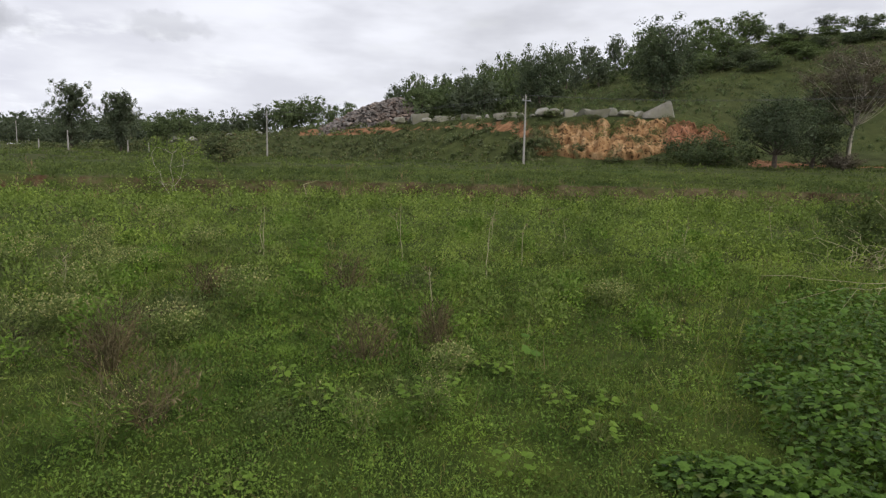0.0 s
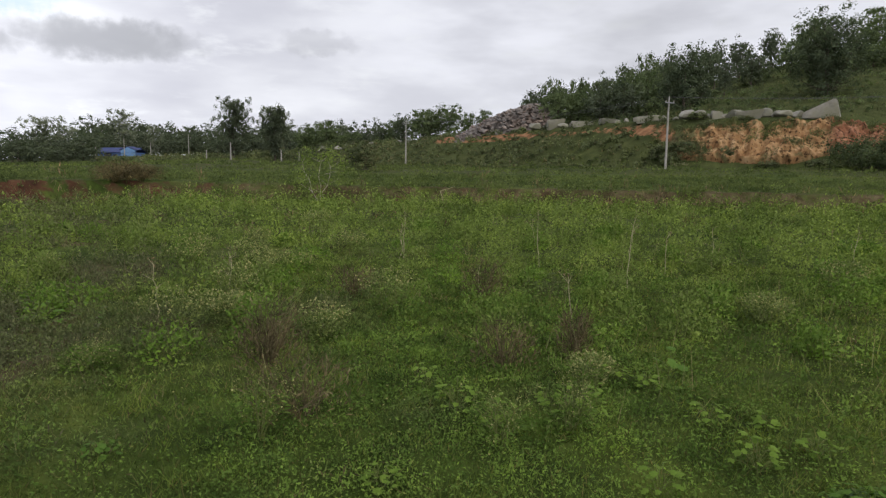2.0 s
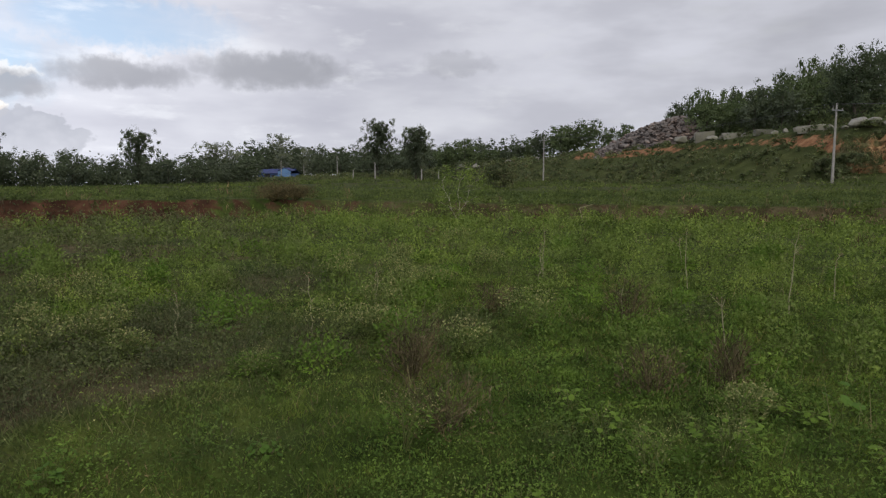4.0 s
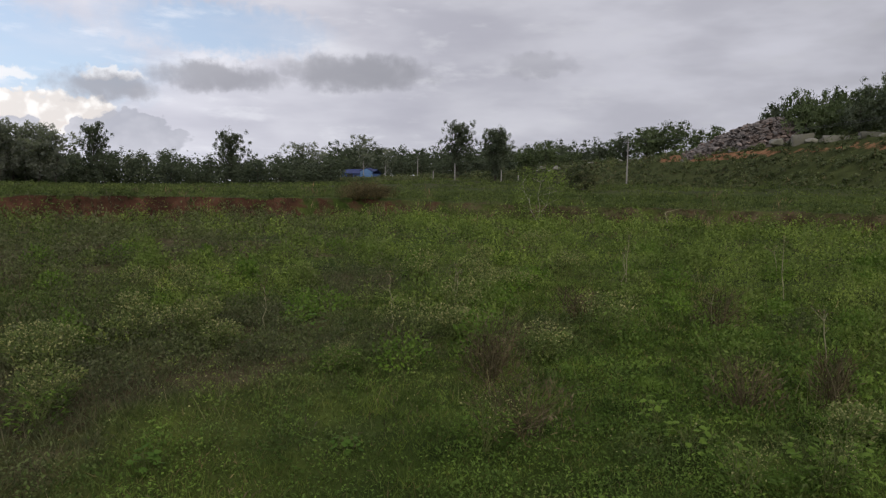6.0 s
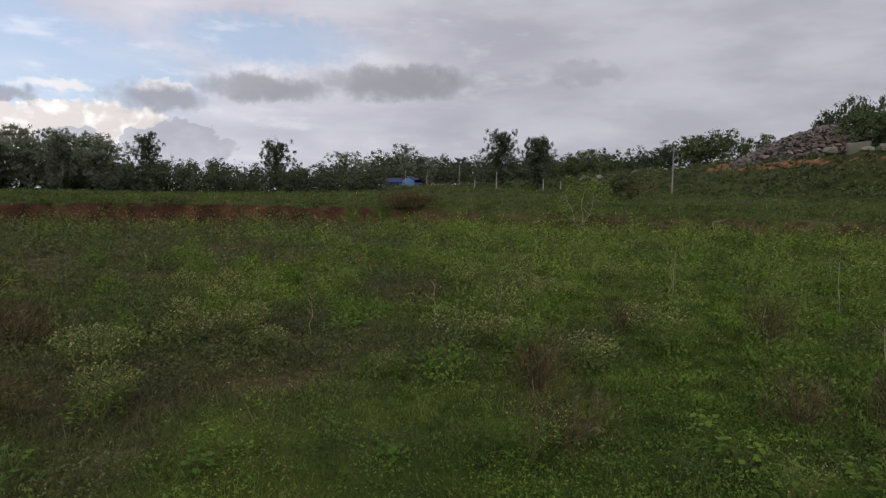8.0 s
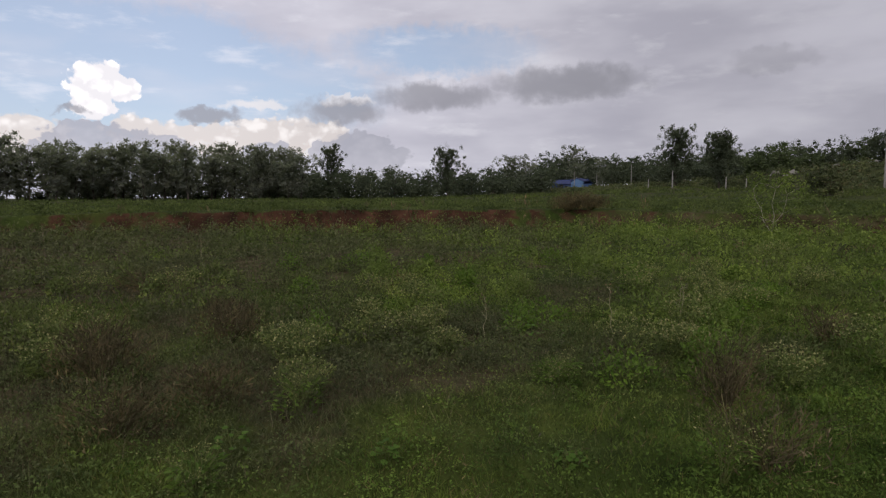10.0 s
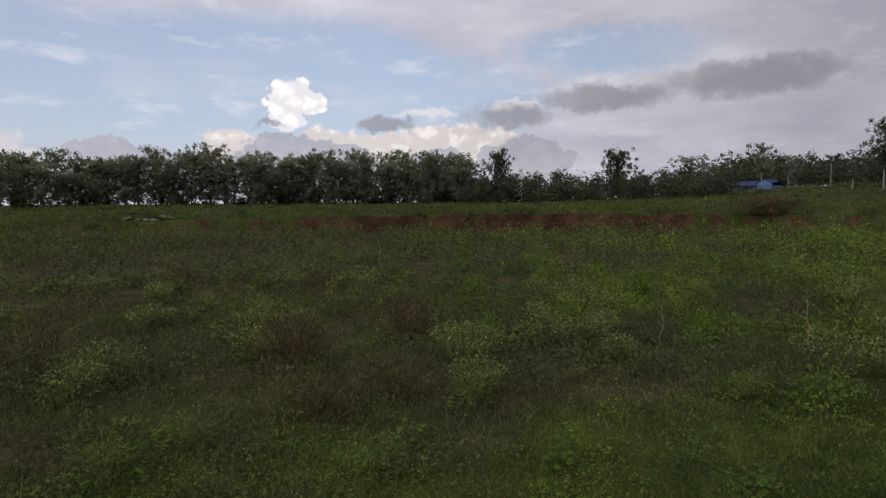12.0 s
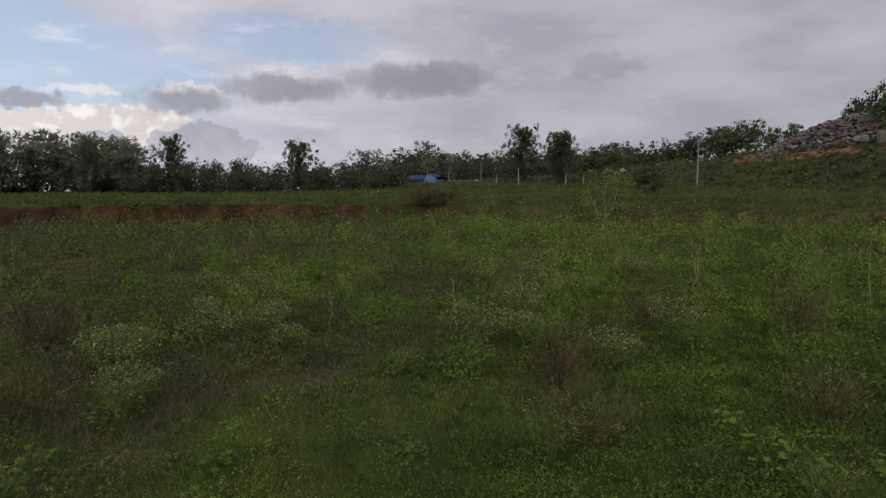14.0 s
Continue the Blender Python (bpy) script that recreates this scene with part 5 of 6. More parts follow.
def scattered_stones():
    rng = random.Random(12)
    kinds = [rock_mesh(60 + k, M_ROCK, 0.6) for k in range(3)]
    for k in range(46):
        if k < 24:
            b, d = rng.uniform(-28.5, -24), rng.uniform(124, 146)
            s = rng.uniform(0.2, 0.5)
        elif k < 36:
            b, d = rng.uniform(-18, -9), None
            s = rng.uniform(0.15, 0.4)
            d = 69 + rng.random() * 2
        else:
            b, d = rng.uniform(15, 23), rng.uniform(116, 121)
            s = rng.uniform(0.5, 1.1)
        x, y = spot(b, d)
        ob = new("loose_stone", rng.choice(kinds))
        ob.matrix_basis = pose(x, y, float(land(x, y)) + s * 0.25, rng.uniform(-15, 15), rng.uniform(-15, 15), rng.uniform(0, 360)) @ Matrix.Diagonal((s, s * 0.8, s, 1))
        tagged(ob, "loose pale stone lying on the slope", "stone", "loose stones")


scattered_stones()


# power poles and cables
def box(bm, cx, cy, cz, sx, sy, sz, taper=1.0):
    r = bmesh.ops.create_cube(bm, size=1.0)
    for v in r["verts"]:
        k = taper if v.co.z > 0 else 1.0
        v.co = Vector((cx + v.co.x * sx * k, cy + v.co.y * sy * k, cz + v.co.z * sz))
    return r["verts"]


def bm_mesh(name, bm, mat, bevel=0.0):
    if bevel:
        bmesh.ops.bevel(bm, geom=bm.edges[:], offset=bevel, segments=2, affect="EDGES")
    me = bpy.data.meshes.new(name)
    bm.to_mesh(me)
    bm.free()
    me.materials.append(mat)
    return me


def power_pole(b, d, h, turn, arm=True, label="square tapered concrete power pole with a steel crossarm"):
    x, y = spot(b, d)
    root = thing("power_pole", label, "power pole", "power poles", pose(x, y, float(land(x, y)) - 0.3, 0, 0, turn))
    bm = bmesh.new()
    box(bm, 0, 0, (h + 0.3) / 2, 0.21, 0.16, h + 0.3, 0.6)
    part("shaft", bm_mesh("shaft", bm, M_CONCRETE, 0.02), root)
    if arm:
        bm = bmesh.new()
        box(bm, 0, -0.12, h - 0.15, 1.1, 0.07, 0.08)
        cross = part("crossarm", bm_mesh("crossarm", bm, M_STEEL, 0.008), root, "grey steel crossarm")
        for px in (-0.45, 0.0, 0.45):
            bm = bmesh.new()
            zc = h - 0.1 if px else h + 0.32
            bmesh.ops.create_cone(bm, cap_ends=True, segments=10, radius1=0.05, radius2=0.035, depth=0.16, matrix=Matrix.Translation((px, -0.12 if px else 0, zc + 0.08)))
            bmesh.ops.create_cone(bm, cap_ends=True, segments=10, radius1=0.07, radius2=0.03, depth=0.05, matrix=Matrix.Translation((px, -0.12 if px else 0, zc + 0.02)))
            part("insulator", bm_mesh("insulator", bm, M_CONCRETE), cross, "pale porcelain insulator")
    return root


POLES = [(-6.9, 64.0, 6.55, 35, True), (15.3, 95.0, 6.4, 60, True)]
for b, d, h, turn, arm in POLES:
    power_pole(b, d, h, turn, arm)
FAR_POLES = [(33.35, 182, 5.6), (30.1, 101, 2.6), (26.0, 101, 1.9), (24.5, 104, 1.7), (32.0, 108, 1.8), (38.1, 178, 4.4), (36.2, 182, 3.4), (40.1, 186, 3.6)]
for b, d, h in FAR_POLES:
    power_pole(b, d, h, 70, False, "plain pale concrete pole standing far off")


def cable(a, c, sag):
    p = bent(a, c, 0.011, 0.011, 24)
    u = np.linspace(0, 1, 24)
    p[:, 2] -= sag * 4 * u * (1 - u)
    ob = new("power_cable", mesh_np("power_cable", *tubes([p], 5), M_WIRE))
    tagged(ob, "thin dark overhead power cable between poles", "cable", "overhead cables")


def pole_top(b, d, h, off, up):
    x, y = spot(b, d)
    return np.array([x + off, y + off * 0.5, float(land(x, y)) + h + up])


for off, up in ((-0.45, 0.08), (0.45, 0.08)):
    p1 = pole_top(-6.9, 64.0, 6.55, off, up)
    cable(p1, pole_top(15.3, 95.0, 6.4, off, up), 1.0)
    xr, yr = spot(-48, 62)
    cable(p1, np.array([xr, yr + off, float(land(xr, yr)) + 6.2]), 0.9)


# the blue shed
def blue_shed():
    x, y = spot(38.3, 188)
    root = thing("blue_shed", "long low shed with blue sheet roof and walls", "shed", at=pose(x, y, float(land(x, y)) - 1.1, 0, 0, 6) @ Matrix.Diagonal((0.92, 0.92, 0.9, 1)))
    bm = bmesh.new()
    box(bm, 0, 0, 1.2, 11.0, 5.0, 2.4)
    part("wall", bm_mesh("wall", bm, M_WALL, 0.03), root, "dull blue sheet wall")
    bm = bmesh.new()
    for s in (-1, 1):
        q = [(-5.9, 0, 3.7), (5.9, 0, 3.7), (5.9, s * 3.0, 2.3), (-5.9, s * 3.0, 2.3)]
        lo = [bm.verts.new(p) for p in q]
        hi = [bm.verts.new((px, py, pz + 0.07)) for px, py, pz in q]
        bm.faces.new(lo)
        bm.faces.new(hi)
        for i in range(4):
            j = (i + 1) % 4
            bm.faces.new((lo[i], lo[j], hi[j], hi[i]))
    bmesh.ops.recalc_face_normals(bm, faces=bm.faces[:])
    roof = part("roof", bm_mesh("roof", bm, M_BLUE), root, "bright blue corrugated roof sheets")
    for k in range(13):
        for s in (-1, 1):
            bm = bmesh.new()
            px = -5.7 + k * 0.95
            vs = [bm.verts.new(p) for p in ((px, 0, 3.78), (px + 0.12, 0, 3.78), (px + 0.12, s * 3.0, 2.38), (px, s * 3.0, 2.38), (px + 0.06, 0, 3.84), (px + 0.06, s * 3.0, 2.44))]
            for f in ((0, 3, 5, 4), (1, 4, 5, 2), (0, 4, 1), (3, 2, 5)):
                bm.faces.new([vs[i] for i in f])
            part("roof_rib", bm_mesh("roof_rib", bm, M_BLUE), roof)
    bm = bmesh.new()
    box(bm, 3.7, -2.75, 1.5, 4.2, 0.5, 3.0)
    part("annex", bm_mesh("annex", bm, M_GABLE, 0.03), root, "brighter blue sheet gable wall")
    bm = bmesh.new()
    vs = [bm.verts.new(p) for p in ((1.3, -3.1, 3.05), (3.7, -3.1, 3.95), (6.1, -3.1, 3.05), (1.3, 0.0, 3.15), (3.7, 0.0, 4.05), (6.1, 0.0, 3.15), (1.3, -3.1, 3.13), (3.7, -3.1, 4.03), (6.1, -3.1, 3.13), (1.3, 0.0, 3.23), (3.7, 0.0, 4.13), (6.1, 0.0, 3.23))]
    for f in ((0, 1, 4, 3), (1, 2, 5, 4), (6, 9, 10, 7), (7, 10, 11, 8), (0, 6, 7, 1), (1, 7, 8, 2), (3, 4, 10, 9), (4, 5, 11, 10), (0, 3, 9, 6), (2, 8, 11, 5)):
        bm.faces.new([vs[i] for i in f])
    bmesh.ops.recalc_face_normals(bm, faces=bm.faces[:])
    part("annex_roof", bm_mesh("annex_roof", bm, M_BLUE), root)
    bm = bmesh.new()
    vs = [bm.verts.new((px, py, pz)) for py in (-3.0, -2.6) for px, pz in ((1.6, 2.95), (5.8, 2.95), (3.7, 3.9))]
    for f in ((0, 1, 2), (3, 5, 4), (0, 3, 4, 1), (1, 4, 5, 2), (2, 5, 3, 0)):
        bm.faces.new([vs[i] for i in f])
    bmesh.ops.recalc_face_normals(bm, faces=bm.faces[:])
    part("gable", bm_mesh("gable", bm, M_GABLE), root)
    # no opening here: a dark panel paints the doorway's shade
    bm = bmesh.new()
    box(bm, -2.5, -2.53, 1.1, 2.2, 0.06, 2.1)
    part("door", bm_mesh("door", bm, M_DARK, 0.01), root, "dark panel painted as a shaded doorway")
    for px in (-4.4, -0.4):
        bm = bmesh.new()
        box(bm, px, -2.53, 1.4, 1.1, 0.06, 0.8)
        part("window", bm_mesh("window", bm, M_DARK, 0.01), root)


blue_shed()


# the white house behind the end of the grove
def white_house():
    x, y = spot(105.2, 108)
    root = thing("white_house", "small white-walled house with a dark pitched roof behind the grove", "house", at=pose(x, y, float(land(x, y)) - 0.3, 0, 0, 105) @ Matrix.Diagonal((0.78, 0.78, 0.72, 1)))
    bm = bmesh.new()
    box(bm, 0, 0, 1.5, 8.6, 6.0, 3.0)
    wall = part("wall", bm_mesh("wall", bm, M_WHITE, 0.03), root, "white plastered wall")
    bm = bmesh.new()
    for s in (-1, 1):
        q = [(-4.8, 0, 4.4), (4.8, 0, 4.4), (4.8, s * 3.5, 2.85), (-4.8, s * 3.5, 2.85)]
        lo = [bm.verts.new(p) for p in q]
        hi = [bm.verts.new((px, py, pz + 0.14)) for px, py, pz in q]
        bm.faces.new(lo)
        bm.faces.new(hi)
        for i in range(4):
            j = (i + 1) % 4
            bm.faces.new((lo[i], lo[j], hi[j], hi[i]))
    bmesh.ops.recalc_face_normals(bm, faces=bm.faces[:])
    part("roof", bm_mesh("roof", bm, M_SLATE), root, "dark grey pitched roof")
    for px in (-2.6, 0.4, 3.2):
        bm = bmesh.new()
        box(bm, px, -3.02, 1.6, 1.1, 0.08, 1.2)
        pane = part("window", bm_mesh("window", bm, M_DARK, 0.01), root)
        bm = bmesh.new()
        box(bm, px, -3.08, 0.93, 1.3, 0.16, 0.08)
        part("sill", bm_mesh("sill", bm, M_WHITE, 0.01), pane)


white_house()


# plants of the field that stand out one by one
def mass(name, me, parent, label=""):
    """A part made of pieces too small to tell apart."""
    return tagged(part(name, me, parent, label), kind="stuff")


def at_field(b, d, turn=0.0):
    x, y = spot(b, d)
    return pose(x, y, float(land(x, y)) - 0.01, 0, 0, turn)


def twigs(rng, n, w, h, r, lean=0.5, branch=2):
    P = []
    for _ in range(n):
        a = rng.random() * 2 * np.pi
        e = np.array([math.cos(a), math.sin(a), 0]) * w * (0.25 + 0.85 * rng.random())
        e[2] = h * (0.55 + 0.5 * rng.random())
        s = np.array([math.cos(a), math.sin(a), 0]) * w * 0.12 * rng.random()
        q = bent(s, e, r, r * 0.35, 5, 0.08 * h * rng.random(), 0.02 * h)
        P.append(q)
        for _ in range(branch):
            m = q[rng.integers(1, 4)]
            t = m[:3] + np.array([rng.normal() * w * 0.35, rng.normal() * w * 0.35, h * (0.12 + 0.25 * rng.random())])
            P.append(bent(m[:3], t, r * 0.6, r * 0.25, 3))
    return P


def dead_bush(k, b, d, w, h):
    rng = np.random.default_rng(200 + k)
    root = thing("dead_bush", "brown withered twiggy weed bush in the grass", "bush", "withered bushes", at_field(b, d))
    mass("branchwork", mesh_np("branchwork", *tubes(twigs(rng, 26 if d < 14 else 50, w, h, 0.0022 + 0.0003 * d, branch=4), 3), M_DRY), root)
    n = int((850 if 60 < b and d < 9 else 400) * max(1.0, d / 12))
    u = rng.random(n)
    a, rad = rng.random(n) * 6.283, np.sqrt(rng.random(n)) * w * 1.05
    c = np.stack([rad * np.cos(a), rad * np.sin(a), h * (0.08 + 0.9 * u * (1 - 0.35 * (rad / w) ** 2))], -1)
    dd = np.stack([np.cos(a) * 0.5 + 0.6 * rng.normal(size=n), np.sin(a) * 0.5 + 0.6 * rng.normal(size=n), 0.9 + 0.5 * rng.normal(size=n)], -1)
    size = (0.03 + 0.05 * rng.random(n)) * (0.7 + d * 0.05)
    mass("dry_foliage", mesh_np("dry_foliage", *leaf_cards(c, dd, rng.normal(size=(n, 3)), size, size * 0.16), M_DRY), root)


def pale_bush(k, b, d, w, h, mats=None, label="greyish green bushy weed with pale seed heads", n=700):
    rng = np.random.default_rng(300 + k)
    root = thing("pale_weed", label, "weed", "pale weeds", at_field(b, d))
    mass("branchwork", mesh_np("branchwork", *tubes(twigs(rng, 16, w, h, 0.003, branch=2), 3), M_GREENSTEM), root)
    def cloud(m, lo, hi):
        u = lo + (hi - lo) * rng.random(m)
        a, rad = rng.random(m) * 6.283, np.sqrt(rng.random(m)) * w * (0.5 + 0.6 * u)
        c = np.stack([rad * np.cos(a), rad * np.sin(a), h * u * (1.05 - 0.25 * (rad / w) ** 2)], -1)
        dd = np.stack([np.cos(a) * 0.6 + 0.6 * rng.normal(size=m), np.sin(a) * 0.6 + 0.6 * rng.normal(size=m), 0.6 + 0.5 * rng.normal(size=m)], -1)
        return c, dd
    c, dd = cloud(n, 0.1, 0.95)
    size = (0.025 + 0.03 * rng.random(n)) * (0.8 + d * 0.03)
    mass("foliage", mesh_np("foliage", *leaf_cards(c, dd, rng.normal(size=(n, 3)) + [0, 0, 1], size, size * 0.4), M_SAGE), root)
    m = 240
    c, dd = cloud(m, 0.6, 1.05)
    size = (0.012 + 0.012 * rng.random(m)) * (0.8 + d * 0.05)
    mass("seed_head", mesh_np("seed_head", *leaf_cards(c, dd, rng.normal(size=(m, 3)) + [0, 0, 1], size, size * 0.8), M_FLOWER), root, "pale cream seed heads")


def flower_weed(k, b, d, w, h):
    """An open weed: a few long stems that fork and carry small white flower heads."""
    rng = np.random.default_rng(400 + k)
    root = thing("flowering_weed", "slender green weed with tiny white flower heads", "weed", "white-flowered weeds", at_field(b, d))
    P = twigs(rng, 9, w, h, 0.0035, branch=4)
    mass("branchwork", mesh_np("branchwork", *tubes(P, 4), M_GREENSTEM), root)
    tips = np.array([q[-1, :3] for q in P])
    idx = np.repeat(np.arange(len(tips)), 4)
    c = tips[idx] + rng.normal(size=(len(idx), 3)) * 0.014
    dd = rng.normal(size=c.shape) + [0, 0, 0.8]
    size = 0.006 + 0.006 * rng.random(len(c))
    mass("flower_head", mesh_np("flower_head", *leaf_cards(c, dd, rng.normal(size=c.shape), size, size * 0.9), M_FLOWER), root, "tiny off-white flower heads")
    n = 170
    a, rad = rng.random(n) * 6.283, np.sqrt(rng.random(n)) * w * 0.8
    c = np.stack([rad * np.cos(a), rad * np.sin(a), h * 0.75 * rng.random(n)], -1)
    dd = np.stack([np.cos(a), np.sin(a), 0.4 + 0.5 * rng.normal(size=n)], -1)
    size = 0.03 + 0.035 * rng.random(n)
    mass("foliage", mesh_np("foliage", *leaf_cards(c, dd, rng.normal(size=(n, 3)) * 0.5 + [0, 0, 1], size, size * 0.35), M_CREEP), root)


def lobed_leaf(mat, seed):
    """A hand-shaped leaf of five lobes, cupped a little, one unit long."""
    rng = random.Random(seed)
    bm = bmesh.new()
    c = bm.verts.new((0, 0.42, 0.03))
    ring = []
    for k, (a, r) in enumerate([(-90, 0.4), (-50, 0.42), (-12, 0.55), (18, 0.4), (38, 0.58), (64, 0.42), (78, 0.6), (102, 0.6), (116, 0.42), (142, 0.58), (162, 0.4), (192, 0.55), (230, 0.42)]):
        r *= rng.uniform(0.9, 1.1)
        ring.append(bm.verts.new((r * math.cos(radians(a)), 0.42 + r * math.sin(radians(a)), -0.25 * r * r + rng.uniform(-0.03, 0.03))))
    for i in range(13):
        bm.faces.new((c, ring[i], ring[(i + 1) % 13]))
    me = bpy.data.meshes.new("leaf")
    bm.to_mesh(me)
    bm.free()
    me.materials.append(mat)
    return me


def leaf_colour(name, a, b):
    """Leaf objects of one plant vary by object."""
    def build(nt, out):
        info = nt.nodes.new("ShaderNodeObjectInfo")
        col = mix_rgb(nt, 0.5, ramp(nt, info.outputs["Random"], [(0, a), (1, b)]), ramp(nt, tex_noise(nt, 4.0, 4.0), [(0.3, a), (0.7, b)]))
        p = nt.nodes.new("ShaderNodeBsdfPrincipled")
        p.inputs["Roughness"].default_value = 0.6
        p.inputs["Specular IOR Level"].default_value = 0.06
        nt.links.new(col, p.inputs["Base Color"])
        tr = nt.nodes.new("ShaderNodeBsdfTranslucent")
        nt.links.new(col, tr.inputs[0])
        ms = nt.nodes.new("ShaderNodeMixShader")
        ms.inputs[0].default_value = 0.35
        nt.links.new(p.outputs[0], ms.inputs[1])
        nt.links.new(tr.outputs[0], ms.inputs[2])
        nt.links.new(ms.outputs[0], out.inputs[0])
    return material(name, build)


M_LOBE = leaf_colour("lime_lobed_leaf", (0.088, 0.148, 0.022), (0.157, 0.23, 0.038))
M_LOBEDARK = leaf_colour("green_lobed_leaf", (0.058, 0.112, 0.02), (0.107, 0.18, 0.032))
LOBES = [lobed_leaf(M_LOBE, s) for s in range(3)]
LOBES_DARK = [lobed_leaf(M_LOBEDARK, s) for s in range(3)]


def lime_weed(k, b, d, w, h, leaves=None, kinds=None, label="young yellowish green broad-leaved weed", size=0.042):
    rng = np.random.default_rng(500 + k)
    leaves = leaves or 20
    kinds = kinds or LOBES
    root = thing("broadleaf_weed", label, "weed", "broad-leaved weeds", at_field(b, d))
    P = []
    tops = []
    for i in range(leaves):
        a = i * 2.4 + rng.random()
        u = (i + 0.5) / leaves
        s = np.array([0.02 * math.cos(a), 0.02 * math.sin(a), h * (0.15 + 0.7 * u)])
        rr_ = w * (0.95 - 0.45 * u) * (0.75 + 0.4 * rng.random())
        e = np.array([math.cos(a) * rr_, math.sin(a) * rr_, h * (0.3 + 0.75 * u) + 0.02])
        P.append(bent(s, e, 0.0022, 0.0012, 4, 0.02))
        tops.append((e, a))
    P.append(bent((0, 0, -0.02), (0.01, 0, h * 0.9), 0.005, 0.003, 5, 0, 0.005))
    mass("stem", mesh_np("stem", *tubes(P, 4), M_GREENSTEM), root)
    for e, a in tops:
        s = size * (0.7 + 0.6 * rng.random())
        ob = part("leaf", kinds[rng.integers(0, 3)], root)
        ob.matrix_basis = pose(e[0], e[1], e[2], rng.normal() * 16 - 8, rng.normal() * 14, math.degrees(a) - 90 + rng.normal() * 15) @ Matrix.Diagonal((s, s, s, 1))


def stalk(k, b, d, h):
    rng = np.random.default_rng(600 + k)
    h = h * 1.05
    root = thing("dry_stalk", "tall thin pale dry weed stalk", "stalk", "dry stalks", at_field(b, d))
    top = np.array([rng.normal() * 0.06 * h, rng.normal() * 0.04 * h, h])
    q = bent((0, 0, -0.05), top, 0.0045 + 0.0004 * d, 0.003, 6, 0, 0.012)
    P = [q]
    for _ in range(5):
        m = q[rng.integers(3, 6)]
        P.append(bent(m[:3], m[:3] + [rng.normal() * 0.07, rng.normal() * 0.07, 0.03 + 0.1 * rng.random()], 0.003, 0.0015, 3))
    part("stem", mesh_np("stem", *tubes(P, 4), M_STEM), root)
    n = 24
    pos = np.array([p[-1, :3] for p in P])[rng.integers(0, len(P), n)] + rng.normal(size=(n, 3)) * 0.02
    size = 0.02 + 0.02 * rng.random(n)
    mass("seed_head", mesh_np("seed_head", *leaf_cards(pos, rng.normal(size=(n, 3)) + [0, 0, 0.4], rng.normal(size=(n, 3)), size, size * 0.4), M_STRAW), root)


# bearing, distance, half width, height
DEAD = [(20.2, 8.07, 0.32, 0.43), (8.5, 8.01, 0.30, 0.54), (6.7, 5.17, 0.28, 0.43), (27.7, 5.48, 0.30, 0.60), (25.4, 4.13, 0.37, 0.43), (0.5, 5.69, 0.16, 0.47), (78.9, 5.05, 0.35, 0.46), (72.1, 5.44, 0.30, 0.40), (69.7, 7.63, 0.38, 0.48), (79.4, 7.26, 0.33, 0.46),
        (99.1, 7.38, 0.53, 0.60), (79.5, 6.52, 0.41, 0.6), (28.1, 5.19, 0.26, 0.48), (69.4, 8.30, 0.33, 0.44), (87.5, 13.99, 0.56, 0.49), (75.1, 12.23, 0.60, 0.43), (38.9, 31.9, 1.0, 0.75), (38.0, 32.5, 1.1, 0.9), (37.1, 32.2, 1.0, 0.75)]
PALE = [(23.2, 6.09, 0.28, 0.39), (30.8, 6.53, 0.18, 0.35), (-14.9, 7.68, 0.29, 0.34), (-20.1, 10.14, 0.32, 0.45), (64.2, 6.31, 0.31, 0.43), (94.2, 6.89, 0.34, 0.37), (82.8, 6.99, 0.24, 0.38), (52.5, 7.47, 0.20, 0.40), (90.2, 9.17, 0.29, 0.33), (53.7, 7.22, 0.23, 0.39),
        (28.5, 9.11, 0.24, 0.41), (64.4, 6.79, 0.37, 0.37), (51.4, 6.72, 0.21, 0.30), (28.0, 10.41, 0.28, 0.37), (96.1, 6.31, 0.23, 0.34), (64.2, 5.34, 0.24, 0.34), (23.1, 16.38, 0.43, 0.58), (-1.0, 4.86, 0.18, 0.27)]
FLOWER = [(29.2, 3.87, 0.20, 0.40), (7.2, 3.63, 0.21, 0.31), (-0.1, 4.49, 0.19, 0.38), (0.9, 3.87, 0.20, 0.37), (65.1, 4.97, 0.23, 0.37), (94.9, 4.33, 0.24, 0.32), (89.2, 4.69, 0.22, 0.26), (74.0, 3.89, 0.18, 0.26), (41.5, 5.56, 0.20, 0.30), (42.2, 5.66, 0.21, 0.26)]
STALKS = [(3.7, 10.06, 0.85), (-3.9, 8.74, 0.78), (-7.0, 10.69, 0.57), (-10.8, 11.45, 0.66), (-27.2, 13.95, 0.92), (16.0, 10.91, 0.60), (31.0, 8.38, 0.46), (36.7, 7.36, 0.56), (30.7, 7.90, 0.50), (47.7, 7.39, 0.43), (-20.5, 11.75, 0.73), (-4.3, 13.82, 0.85), (70.8, 16.32, 0.58), (15.8, 11.16, 0.79), (4.0, 13.45, 0.59), (0.7, 6.80, 0.55), (9.0, 8.02, 0.43)]
